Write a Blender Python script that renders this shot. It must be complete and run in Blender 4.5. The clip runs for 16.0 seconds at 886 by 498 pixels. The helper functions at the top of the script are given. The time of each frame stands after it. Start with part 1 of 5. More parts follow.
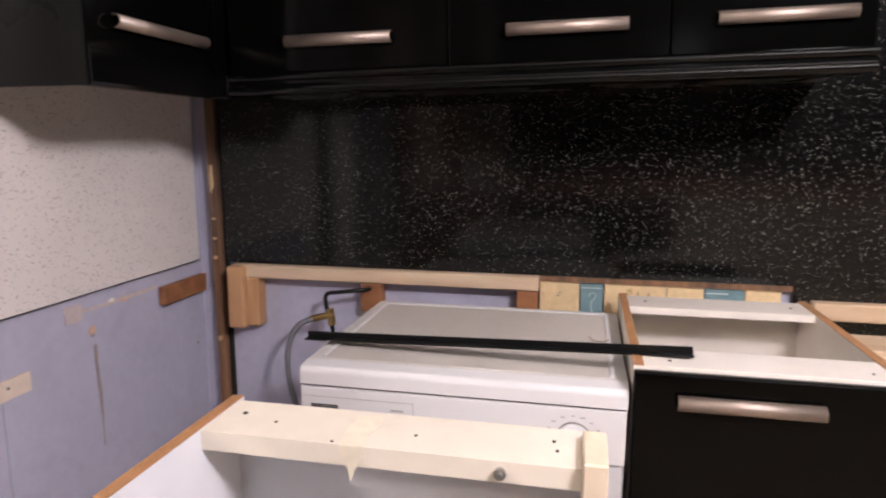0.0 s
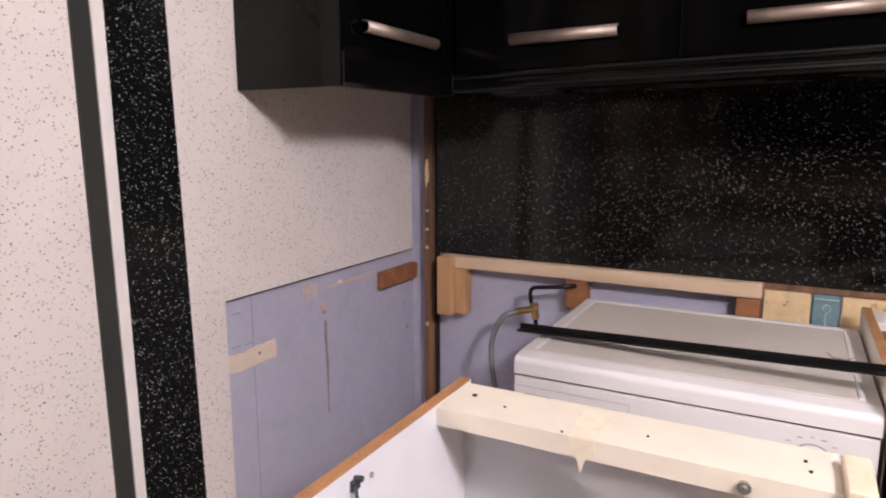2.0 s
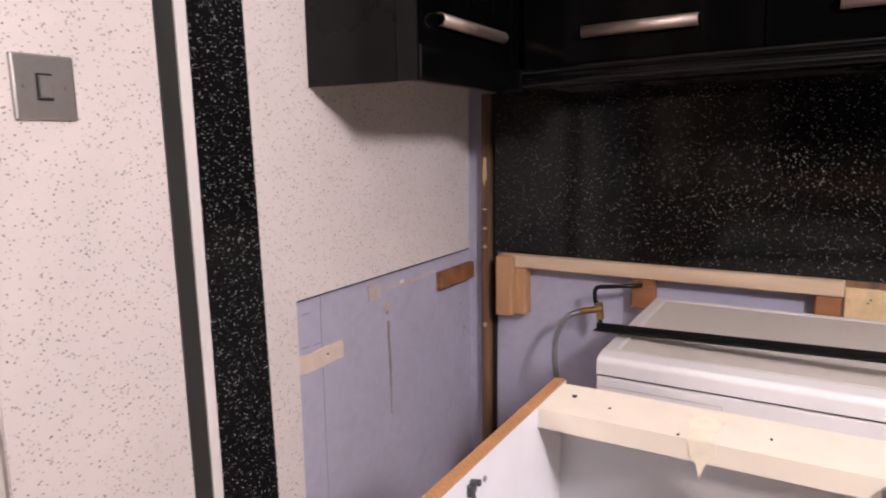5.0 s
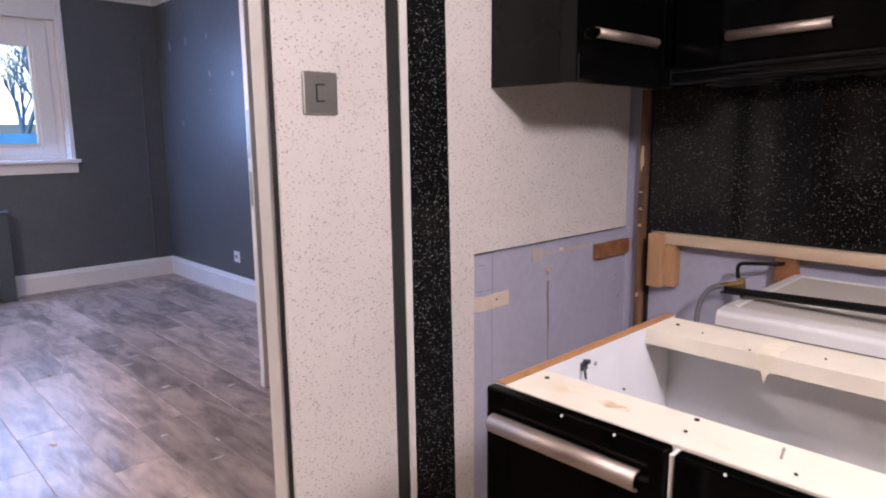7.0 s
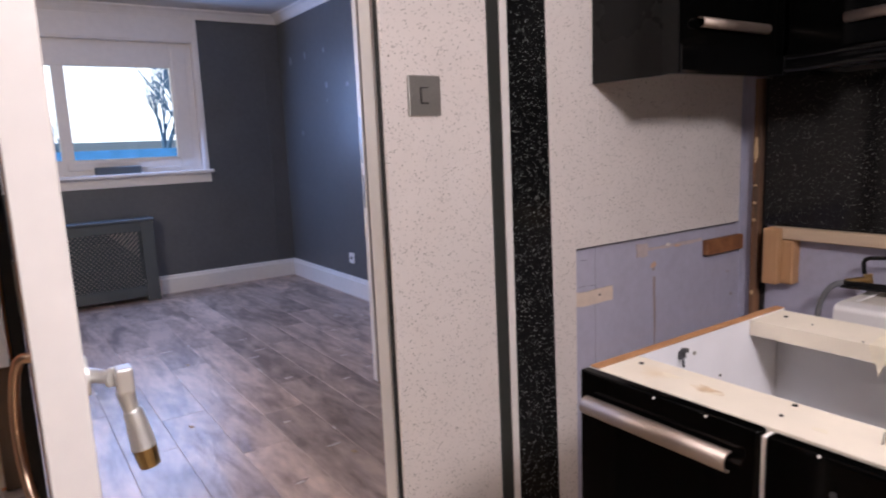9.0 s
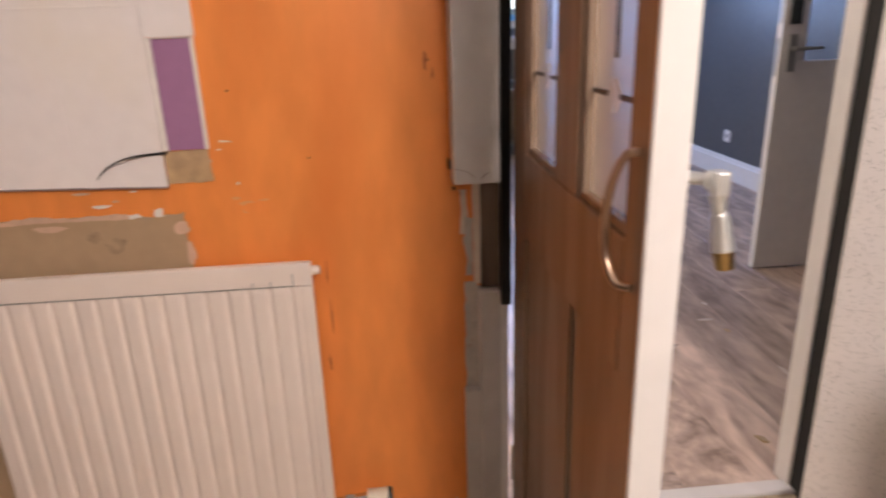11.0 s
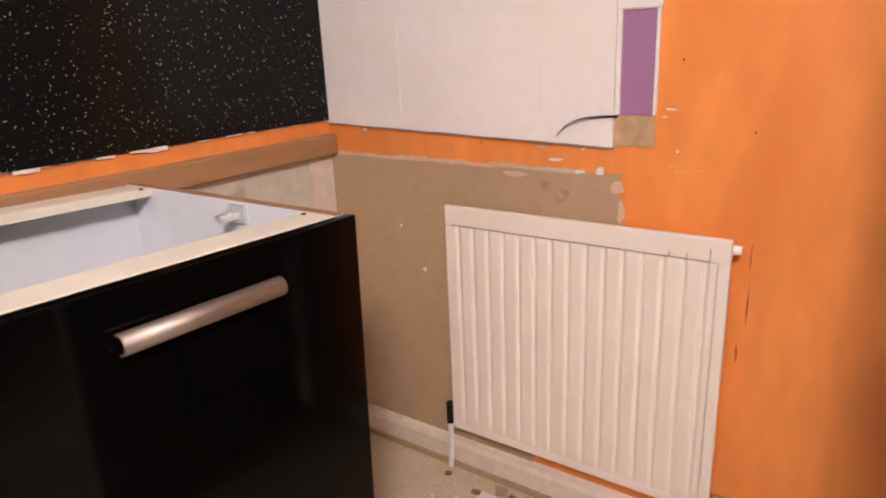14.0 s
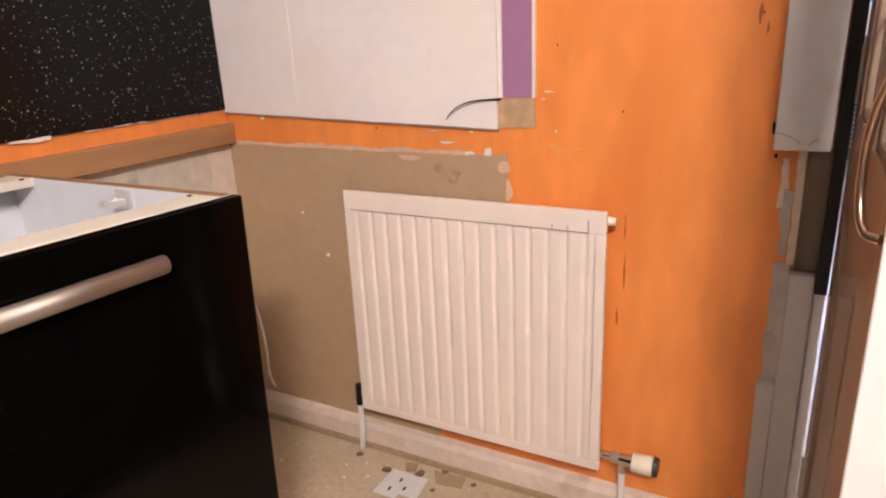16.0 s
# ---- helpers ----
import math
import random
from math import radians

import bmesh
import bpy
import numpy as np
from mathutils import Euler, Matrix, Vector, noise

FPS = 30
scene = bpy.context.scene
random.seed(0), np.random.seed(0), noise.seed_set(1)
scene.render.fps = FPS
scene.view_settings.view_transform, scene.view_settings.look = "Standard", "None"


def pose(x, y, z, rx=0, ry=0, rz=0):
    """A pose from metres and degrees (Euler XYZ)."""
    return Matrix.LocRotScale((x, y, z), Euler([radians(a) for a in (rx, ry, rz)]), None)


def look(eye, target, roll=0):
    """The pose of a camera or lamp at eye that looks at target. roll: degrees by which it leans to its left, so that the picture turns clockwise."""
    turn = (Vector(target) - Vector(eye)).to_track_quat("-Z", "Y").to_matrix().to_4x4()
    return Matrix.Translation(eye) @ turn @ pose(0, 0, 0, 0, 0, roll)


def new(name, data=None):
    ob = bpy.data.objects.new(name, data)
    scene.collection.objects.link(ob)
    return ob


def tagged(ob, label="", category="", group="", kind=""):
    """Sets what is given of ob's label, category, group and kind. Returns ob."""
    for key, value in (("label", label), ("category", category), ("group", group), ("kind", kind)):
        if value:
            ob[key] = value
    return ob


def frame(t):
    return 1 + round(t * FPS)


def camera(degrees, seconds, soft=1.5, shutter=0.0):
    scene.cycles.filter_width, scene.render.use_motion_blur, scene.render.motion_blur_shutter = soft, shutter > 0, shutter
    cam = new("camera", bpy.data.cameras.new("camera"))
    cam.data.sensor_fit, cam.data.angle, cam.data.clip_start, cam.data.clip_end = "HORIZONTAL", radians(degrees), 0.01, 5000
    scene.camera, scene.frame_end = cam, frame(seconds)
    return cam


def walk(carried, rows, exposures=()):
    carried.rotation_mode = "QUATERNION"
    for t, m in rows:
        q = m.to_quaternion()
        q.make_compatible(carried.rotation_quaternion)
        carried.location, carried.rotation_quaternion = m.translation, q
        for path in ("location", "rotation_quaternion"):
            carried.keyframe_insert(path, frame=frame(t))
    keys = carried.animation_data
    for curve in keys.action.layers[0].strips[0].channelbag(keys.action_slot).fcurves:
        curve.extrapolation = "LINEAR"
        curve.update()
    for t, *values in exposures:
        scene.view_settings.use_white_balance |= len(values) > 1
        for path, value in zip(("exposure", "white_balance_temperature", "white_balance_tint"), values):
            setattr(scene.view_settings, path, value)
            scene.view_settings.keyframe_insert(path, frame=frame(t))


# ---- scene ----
cam = camera(68.2, 16.0, soft=2.0, shutter=0.5)
PATH = [
    (0, (1.097, 1.763, 1.247), (0.679, 3.691, 0.917), -0.0),
    (0.5, (1.103, 1.741, 1.246), (0.511, 3.622, 0.917), 0.0),
    (1, (1.09, 1.73, 1.241), (0.352, 3.559, 0.913), 0.0),
    (1.5, (1.066, 1.729, 1.246), (0.232, 3.518, 0.921), 0.1),
    (2, (1.031, 1.725, 1.243), (0.104, 3.464, 0.906), 0.0),
    (2.5, (1.02, 1.735, 1.258), (0.07, 3.465, 0.933), -0.1),
    (3, (1.008, 1.738, 1.256), (0.091, 3.485, 0.929), -0.1),
    (3.2, (0.996, 1.743, 1.264), (0.101, 3.5, 0.929), -0.1),
    (5.3, (0.924, 1.675, 1.227), (-0.115, 3.352, 0.901), -0.9),
    (5.5, (0.947, 1.653, 1.233), (-0.159, 3.286, 0.904), -0.8),
    (6, (1.078, 1.574, 1.237), (-0.349, 2.935, 0.905), -0.7),
    (6.5, (1.141, 1.517, 1.237), (-0.326, 2.835, 0.903), -0.6),
    (7, (1.181, 1.432, 1.217), (-0.237, 2.801, 0.875), -0.5),
    (7.5, (1.216, 1.386, 1.217), (-0.211, 2.744, 0.872), -0.8),
    (8, (1.233, 1.398, 1.224), (-0.263, 2.68, 0.874), -0.9),
    (8.2, (1.244, 1.421, 1.221), (-0.278, 2.671, 0.871), -0.9),
    (10.3, (1.224, 1.300, 1.188), (-0.605, 1.885, 0.645), -1.8),
    (10.4, (1.224, 1.285, 1.19), (-0.612, 1.802, 0.602), -1.6),
    (10.5, (1.207, 1.272, 1.173), (-0.64, 1.721, 0.563), -2.1),
    (10.6, (1.211, 1.250, 1.173), (-0.645, 1.640, 0.547), -1.9),
    (11, (1.188, 1.191, 1.157), (-0.699, 1.347, 0.512), -2.0),
    (11.5, (1.172, 1.124, 1.162), (-0.721, 1.02, 0.525), -2.1),
    (12, (1.143, 1.075, 1.131), (-0.733, 0.759, 0.514), -2.4),
    (12.5, (1.126, 1.083, 1.111), (-0.728, 0.653, 0.497), -2.5),
    (13, (1.179, 1.188, 1.115), (-0.503, 0.283, 0.521), -2.7),
    (13.5, (1.218, 1.269, 1.107), (-0.341, 0.167, 0.51), -2.6),
    (14, (1.228, 1.273, 1.108), (-0.316, 0.153, 0.508), -2.6),
    (14.5, (1.245, 1.295, 1.096), (-0.314, 0.199, 0.489), -2.6),
    (15, (1.251, 1.326, 1.097), (-0.353, 0.295, 0.494), -2.7),
    (15.5, (1.25, 1.345, 1.082), (-0.387, 0.377, 0.463), -2.7),
    (16, (1.244, 1.352, 1.087), (-0.418, 0.429, 0.467), -2.7),
]
EXPOSURES = [(0, 0.08, 6150, 11), (3, 0.08, 6250, 13), (5.5, 0.12, 6300, 15), (6, 0.06, 6250, 15), (6.5, -0.64, 6250, 16), (7, -0.05, 6150, 14), (7.5, -0.15, 6200, 14), (8, -0.55, 6200, 14), (10.5, -0.11, 6300, 9), (11, -0.12, 6800, 9), (11.5, -0.04, 7200, 10), (12, 0.36, 7000, 10), (12.5, 0.32, 6950, 9), (13, 0.27, 6500, 10), (16, 0.39, 6600, 9)]
walk(cam, [(t, look(eye, target, roll)) for t, eye, target, roll in PATH], EXPOSURES)

# ---------------------------------------------------------------- world and light
world = bpy.data.worlds.new("sky")
scene.world = world
world.use_nodes = True
wn = world.node_tree
sky = wn.nodes.new("ShaderNodeTexSky")
sky.sky_type, sky.sun_disc = "NISHITA", False
sky.sun_elevation, sky.sun_rotation = radians(33), radians(117)
wn.links.new(sky.outputs[0], wn.nodes["Background"].inputs[0])
wn.nodes["Background"].inputs[1].default_value = 0.15


def lamp(name, kind, m, energy, colour, size=0.3, size_y=0.0):
    data = bpy.data.lights.new(name, kind)
    data.energy, data.color = energy, colour
    if kind == "AREA":
        data.shape, data.size = ("RECTANGLE" if size_y else "DISK"), size
        if size_y:
            data.size_y = size_y
    elif kind == "SUN":
        data.angle = size
    else:
        data.shadow_soft_size = size
    ob = new(name, data)
    ob.matrix_world = m
    return ob


lamp("sun", "SUN", look((10, -5, 8), (0, 0, 1)), 2.2, (1.0, 0.96, 0.9), radians(12))
# the kitchen's hanging lamp, an unseen warm lamp added to brighten the grey room, and daylight in the window of the
# grey room
lamp("hanging_lamp", "POINT", pose(1.92, 1.75, 2.01), 122, (1.0, 0.91, 0.90), 0.14)
lamp("room_fill_lamp", "POINT", pose(-1.45, 0.65, 2.2), 132, (1.0, 0.87, 0.77), 0.12)
lamp("window_daylight", "AREA", look((-4.60, 2.2, 1.6), (-2.0, 2.5, 0.9)), 58, (0.30, 0.48, 1.0), 1.3, 0.9)

# ---------------------------------------------------------------- materials


def nodes_of(name):
    m = bpy.data.materials.new(name)
    m.use_nodes = True
    t = m.node_tree
    return m, t, t.nodes["Principled BSDF"]


def paint(name, colour, rough=0.5, metal=0.0, vary=0.15, fine=60.0, coarse=4.0, bump=0.15, stain=None, stain_at=0.6, stretch=(1, 1, 1), coat=0.0, per_object=0.0, spec=0.5, soft=0.12):
    """A surface with variation at two scales, and an optional second colour in blotches."""
    m, t, b = nodes_of(name)
    n, l = t.nodes, t.links
    tc = n.new("ShaderNodeTexCoord")
    mp = n.new("ShaderNodeMapping")
    mp.inputs["Scale"].default_value = stretch
    l.new(tc.outputs["Object"], mp.inputs["Vector"])
    big, small = n.new("ShaderNodeTexNoise"), n.new("ShaderNodeTexNoise")
    big.inputs["Scale"].default_value, small.inputs["Scale"].default_value = coarse, fine
    big.inputs["Detail"].default_value, small.inputs["Detail"].default_value = 5, 4
    for q in (big, small):
        l.new(mp.outputs[0], q.inputs["Vector"])
    mixed = n.new("ShaderNodeMath")
    mixed.operation = "ADD"
    l.new(big.outputs["Fac"], mixed.inputs[0])
    l.new(small.outputs["Fac"], mixed.inputs[1])
    ramp = n.new("ShaderNodeMapRange")
    ramp.inputs[1].default_value, ramp.inputs[2].default_value = 0.7, 1.3
    ramp.inputs[3].default_value, ramp.inputs[4].default_value = 1 - vary, 1 + vary
    l.new(mixed.outputs[0], ramp.inputs[0])
    tint = n.new("ShaderNodeMix")
    tint.data_type, tint.blend_type = "RGBA", "MULTIPLY"
    tint.inputs["Factor"].default_value = 1.0
    tint.inputs[6].default_value = (*colour, 1)
    l.new(ramp.outputs[0], tint.inputs[7])
    out = tint.outputs[2]
    if stain:
        sn = n.new("ShaderNodeTexNoise")
        sn.inputs["Scale"].default_value, sn.inputs["Detail"].default_value = coarse * 1.7, 6
        l.new(mp.outputs[0], sn.inputs["Vector"])
        sr = n.new("ShaderNodeMapRange")
        sr.inputs[1].default_value, sr.inputs[2].default_value = stain_at, stain_at + soft
        l.new(sn.outputs["Fac"], sr.inputs[0])
        sm = n.new("ShaderNodeMix")
        sm.data_type = "RGBA"
        l.new(sr.outputs[0], sm.inputs["Factor"])
        l.new(out, sm.inputs[6])
        sm.inputs[7].default_value = (*stain, 1)
        out = sm.outputs[2]
    if per_object:
        oi = n.new("ShaderNodeObjectInfo")
        pr = n.new("ShaderNodeMapRange")
        pr.inputs[3].default_value, pr.inputs[4].default_value = 1 - per_object, 1 + per_object
        l.new(oi.outputs["Random"], pr.inputs[0])
        pm = n.new("ShaderNodeMix")
        pm.data_type, pm.blend_type = "RGBA", "MULTIPLY"
        pm.inputs["Factor"].default_value = 1.0
        l.new(out, pm.inputs[6])
        l.new(pr.outputs[0], pm.inputs[7])
        out = pm.outputs[2]
    l.new(out, b.inputs["Base Color"])
    rr = n.new("ShaderNodeMapRange")
    rr.inputs[3].default_value, rr.inputs[4].default_value = max(rough - 0.07, 0.03), min(rough + 0.04 + 0.1 * rough, 1)
    l.new(big.outputs["Fac"], rr.inputs[0])
    l.new(rr.outputs[0], b.inputs["Roughness"])
    b.inputs["Metallic"].default_value = metal
    b.inputs["Coat Weight"].default_value, b.inputs["Specular IOR Level"].default_value = coat, spec
    if bump:
        bp = n.new("ShaderNodeBump")
        bp.inputs["Strength"].default_value, bp.inputs["Distance"].default_value = bump, 0.004
        l.new(mixed.outputs[0], bp.inputs["Height"])
        l.new(bp.outputs[0], b.inputs["Normal"])
    return m


def flecked(name, base, fleck, across, long, share, rough, bump=0.0, spec=0.5, shiny=0.0, fade=1.0):
    """A board with small dashes of another colour strewn in it, across and long in metres, share: how many of the places are taken."""
    m, t, b = nodes_of(name)
    n, l = t.nodes, t.links
    tc = n.new("ShaderNodeTexCoord")
    fac = None
    for k, turned in enumerate(((0.62, 0.35, 0.2), (-0.75, 0.5, 1.1), (1.45, 0.25, 0.7))):
        mp, vo, sep = n.new("ShaderNodeMapping"), n.new("ShaderNodeTexVoronoi"), n.new("ShaderNodeSeparateColor")
        mp.vector_type = "TEXTURE"
        mp.inputs["Location"].default_value, mp.inputs["Rotation"].default_value = (3.3 + k, 1.7 - k, 5.1 + 2 * k), turned
        mp.inputs["Scale"].default_value = (across / 0.52, across / 0.52, long / 0.52)
        vo.inputs["Scale"].default_value = 1.0
        l.new(tc.outputs["Object"], mp.inputs["Vector"])
        l.new(mp.outputs[0], vo.inputs["Vector"])
        l.new(vo.outputs["Color"], sep.inputs[0])
        near, pick, pw, one, two = (n.new("ShaderNodeMath") for i in range(5))
        near.operation, near.inputs[1].default_value = "LESS_THAN", 0.30
        pick.operation, pick.inputs[1].default_value = "GREATER_THAN", 1 - share
        pw.operation, pw.inputs[1].default_value = "POWER", fade
        one.operation = two.operation = "MULTIPLY"
        l.new(vo.outputs["Distance"], near.inputs[0])
        l.new(sep.outputs[0], pick.inputs[0])
        l.new(sep.outputs[1], pw.inputs[0])
        l.new(near.outputs[0], one.inputs[0])
        l.new(pick.outputs[0], one.inputs[1])
        l.new(one.outputs[0], two.inputs[0])
        l.new(pw.outputs[0], two.inputs[1])
        if fac is None:
            fac = two.outputs[0]
        else:
            top = n.new("ShaderNodeMath")
            top.operation = "MAXIMUM"
            l.new(fac, top.inputs[0])
            l.new(two.outputs[0], top.inputs[1])
            fac = top.outputs[0]
    cloud, wr, bm_, mx = n.new("ShaderNodeTexNoise"), n.new("ShaderNodeMapRange"), n.new("ShaderNodeMix"), n.new("ShaderNodeMix")
    cloud.inputs["Scale"].default_value, cloud.inputs["Detail"].default_value = 7, 4
    l.new(tc.outputs["Object"], cloud.inputs["Vector"])
    wr.inputs[3].default_value, wr.inputs[4].default_value = 0.92, 1.08
    l.new(cloud.outputs["Fac"], wr.inputs[0])
    bm_.data_type, bm_.blend_type = "RGBA", "MULTIPLY"
    bm_.inputs["Factor"].default_value = 1.0
    bm_.inputs[6].default_value = (*base, 1)
    l.new(wr.outputs[0], bm_.inputs[7])
    mx.data_type = "RGBA"
    l.new(fac, mx.inputs["Factor"])
    l.new(bm_.outputs[2], mx.inputs[6])
    mx.inputs[7].default_value = (*fleck, 1)
    l.new(mx.outputs[2], b.inputs["Base Color"])
    b.inputs["Roughness"].default_value, b.inputs["Specular IOR Level"].default_value = rough, spec
    if shiny:
        l.new(fac, b.inputs["Metallic"])
        fr = n.new("ShaderNodeMapRange")
        fr.inputs[3].default_value, fr.inputs[4].default_value = rough, shiny
        l.new(fac, fr.inputs[0])
        l.new(fr.outputs[0], b.inputs["Roughness"])
    if bump:
        bn, bp = n.new("ShaderNodeTexNoise"), n.new("ShaderNodeBump")
        bn.inputs["Scale"].default_value, bn.inputs["Detail"].default_value = 180, 5
        l.new(tc.outputs["Object"], bn.inputs["Vector"])
        bp.inputs["Strength"].default_value, bp.inputs["Distance"].default_value = bump, 0.003
        l.new(bn.outputs["Fac"], bp.inputs["Height"])
        l.new(bp.outputs[0], b.inputs["Normal"])
    return m


def grained(name, light, dark, scale=14.0, along=(1, 1, 1), rough=0.5, bump=0.2, per_object=0.0, dents=0.0):
    """Wood: streaks drawn out along the grain; along has its smallest number on the grain's axis."""
    m, t, b = nodes_of(name)
    n, l = t.nodes, t.links
    tc = n.new("ShaderNodeTexCoord")
    mp = n.new("ShaderNodeMapping")
    mp.inputs["Scale"].default_value = along
    l.new(tc.outputs["Object"], mp.inputs["Vector"])
    vec = mp.outputs[0]
    oi = n.new("ShaderNodeObjectInfo")
    if per_object:
        shift = n.new("ShaderNodeVectorMath")
        shift.operation = "SCALE"
        cmb = n.new("ShaderNodeCombineXYZ")
        for i in range(3):
            l.new(oi.outputs["Random"], cmb.inputs[i])
        l.new(cmb.outputs[0], shift.inputs[0])
        shift.inputs["Scale"].default_value = 37.0
        add = n.new("ShaderNodeVectorMath")
        l.new(vec, add.inputs[0])
        l.new(shift.outputs[0], add.inputs[1])
        vec = add.outputs[0]
    a, c = n.new("ShaderNodeTexNoise"), n.new("ShaderNodeTexNoise")
    a.inputs["Scale"].default_value, c.inputs["Scale"].default_value = scale, scale * 5
    a.inputs["Detail"].default_value, a.inputs["Distortion"].default_value = 8, 1.2
    l.new(vec, a.inputs["Vector"])
    l.new(vec, c.inputs["Vector"])
    s = n.new("ShaderNodeMath")
    s.operation = "MULTIPLY_ADD"
    s.inputs[1].default_value = 0.35
    l.new(c.outputs["Fac"], s.inputs[0])
    l.new(a.outputs["Fac"], s.inputs[2])
    r = n.new("ShaderNodeMapRange")
    r.inputs[1].default_value, r.inputs[2].default_value = 0.48, 0.86
    l.new(s.outputs[0], r.inputs[0])
    mx = n.new("ShaderNodeMix")
    mx.data_type = "RGBA"
    l.new(r.outputs[0], mx.inputs["Factor"])
    mx.inputs[6].default_value, mx.inputs[7].default_value = (*dark, 1), (*light, 1)
    out = mx.outputs[2]
    if per_object:
        pr = n.new("ShaderNodeMapRange")
        pr.inputs[3].default_value, pr.inputs[4].default_value = 1 - per_object, 1 + per_object
        l.new(oi.outputs["Random"], pr.inputs[0])
        pm = n.new("ShaderNodeMix")
        pm.data_type, pm.blend_type = "RGBA", "MULTIPLY"
        pm.inputs["Factor"].default_value = 1.0
        l.new(out, pm.inputs[6])
        l.new(pr.outputs[0], pm.inputs[7])
        out = pm.outputs[2]
    l.new(out, b.inputs["Base Color"])
    b.inputs["Roughness"].default_value = rough
    bp = n.new("ShaderNodeBump")
    bp.inputs["Strength"].default_value, bp.inputs["Distance"].default_value = bump, 0.002
    l.new(s.outputs[0], bp.inputs["Height"])
    if dents:
        dn, low = n.new("ShaderNodeTexNoise"), n.new("ShaderNodeBump")
        dn.inputs["Scale"].default_value, dn.inputs["Detail"].default_value, dn.inputs["Distortion"].default_value = scale * 1.6, 2, 0.8
        l.new(vec, dn.inputs["Vector"])
        low.inputs["Strength"].default_value, low.inputs["Distance"].default_value = dents, 0.012
        l.new(dn.outputs["Fac"], low.inputs["Height"])
        l.new(low.outputs[0], bp.inputs["Normal"])
    l.new(bp.outputs[0], b.inputs["Normal"])
    return m


def glassy(name, rough=0.0, tint=(1, 1, 1)):
    m, t, b = nodes_of(name)
    b.inputs["Base Color"].default_value = (*tint, 1)
    b.inputs["Roughness"].default_value = rough
    b.inputs["Transmission Weight"].default_value = 1.0
    b.inputs["IOR"].default_value = 1.3
    return m


M_ORANGE = paint("orange_paint", (0.82, 0.268, 0.064), 0.40, vary=0.10, fine=26, coarse=4.0, bump=0.10, stretch=(1, 1, 0.34), stain=(0.74, 0.212, 0.045), stain_at=0.50, soft=0.26)
M_PLASTER = paint("bare_plaster", (0.44, 0.30, 0.18), 0.85, vary=0.05, fine=40, coarse=5, bump=0.25, stain=(0.41, 0.278, 0.168), stain_at=0.60)
M_WHITEBOARD = paint("white_lining", (0.85, 0.775, 0.745), 0.6, vary=0.035, fine=30, coarse=3, bump=0.1, stain=(0.83, 0.745, 0.665), stain_at=0.50, soft=0.25)
M_PANEL = flecked("white_flecked_panel", (0.75, 0.69, 0.66), (0.15, 0.125, 0.10), 0.0022, 0.0050, 0.18, 0.42, bump=0.16, fade=0.78)
M_LILAC = paint("lilac_paint", (0.45, 0.44, 0.55), 0.6, vary=0.07, fine=45, coarse=4, bump=0.12, stain=(0.41, 0.395, 0.50), stain_at=0.6)
M_GLITTER = flecked("black_glitter_panel", (0.0045, 0.0042, 0.0041), (0.38, 0.38, 0.34), 0.0017, 0.0031, 0.13, 0.13, spec=0.36, fade=2.0)
M_GLITTER_STRIP = flecked("black_glitter_strip", (0.006, 0.0062, 0.0065), (0.95, 0.97, 0.92), 0.0017, 0.0031, 0.20, 0.13, spec=0.2, shiny=0.46, fade=2.2)
M_GLITTER_DULL = flecked("dull_black_glitter_panel", (0.006, 0.006, 0.006), (0.50, 0.51, 0.47), 0.0022, 0.0034, 0.09, 0.16, spec=0.15, shiny=0.40, fade=2.2)
M_GREYPAINT = paint("dark_grey_paint", (0.100, 0.102, 0.105), 0.40, vary=0.10, fine=30, coarse=3, bump=0.10)
M_EAST = paint("plain_grey_wall", (0.18, 0.172, 0.165), 0.7, vary=0.05, bump=0.1)
M_GREYTRIM = paint("dark_trim", (0.027, 0.029, 0.026), 0.45, vary=0.12, bump=0.05)
M_WHITE = paint("white_gloss_paint", (0.80, 0.76, 0.73), 0.35, vary=0.04, fine=25, coarse=3, bump=0.06)
M_CREAM = paint("cream_paint", (0.72, 0.60, 0.50), 0.55, vary=0.10, fine=40, coarse=6, bump=0.2, stain=(0.58, 0.46, 0.36), stain_at=0.64)
M_DIRTY = paint("dirty_cream_plaster", (0.62, 0.55, 0.46), 0.8, vary=0.12, fine=35, coarse=5, bump=0.3, stain=(0.33, 0.28, 0.23), stain_at=0.60)
M_CEIL = paint("ceiling_white", (0.66, 0.635, 0.61), 0.8, vary=0.03, bump=0.1)
M_BLACK = paint("black_gloss", (0.0015, 0.0015, 0.0014), 0.10, vary=0.10, fine=8, coarse=1.5, bump=0.004, spec=0.10)
M_PELMET = paint("black_gloss_moulding", (0.002, 0.002, 0.002), 0.14, vary=0.10, fine=8, coarse=1.5, bump=0.004, spec=0.34)
M_BLACKSIDE = paint("black_cabinet_side", (0.0105, 0.0102, 0.0096), 0.28, vary=0.15, bump=0.02, spec=0.16)
M_CARCASS = paint("white_melamine", (0.77, 0.77, 0.81), 0.38, vary=0.04, fine=18, coarse=3, bump=0.05)
M_CARCASS_WARM = paint("cream_melamine", (0.78, 0.715, 0.645), 0.40, vary=0.05, fine=18, coarse=3, bump=0.05)
M_CARCASS_OLD = paint("yellowed_melamine", (0.80, 0.722, 0.61), 0.42, vary=0.06, fine=18, coarse=4, bump=0.06, stain=(0.70, 0.56, 0.38), stain_at=0.68)
M_CHIP = paint("chipboard_edge", (0.36, 0.175, 0.075), 0.7, vary=0.25, fine=220, coarse=30, bump=0.3)
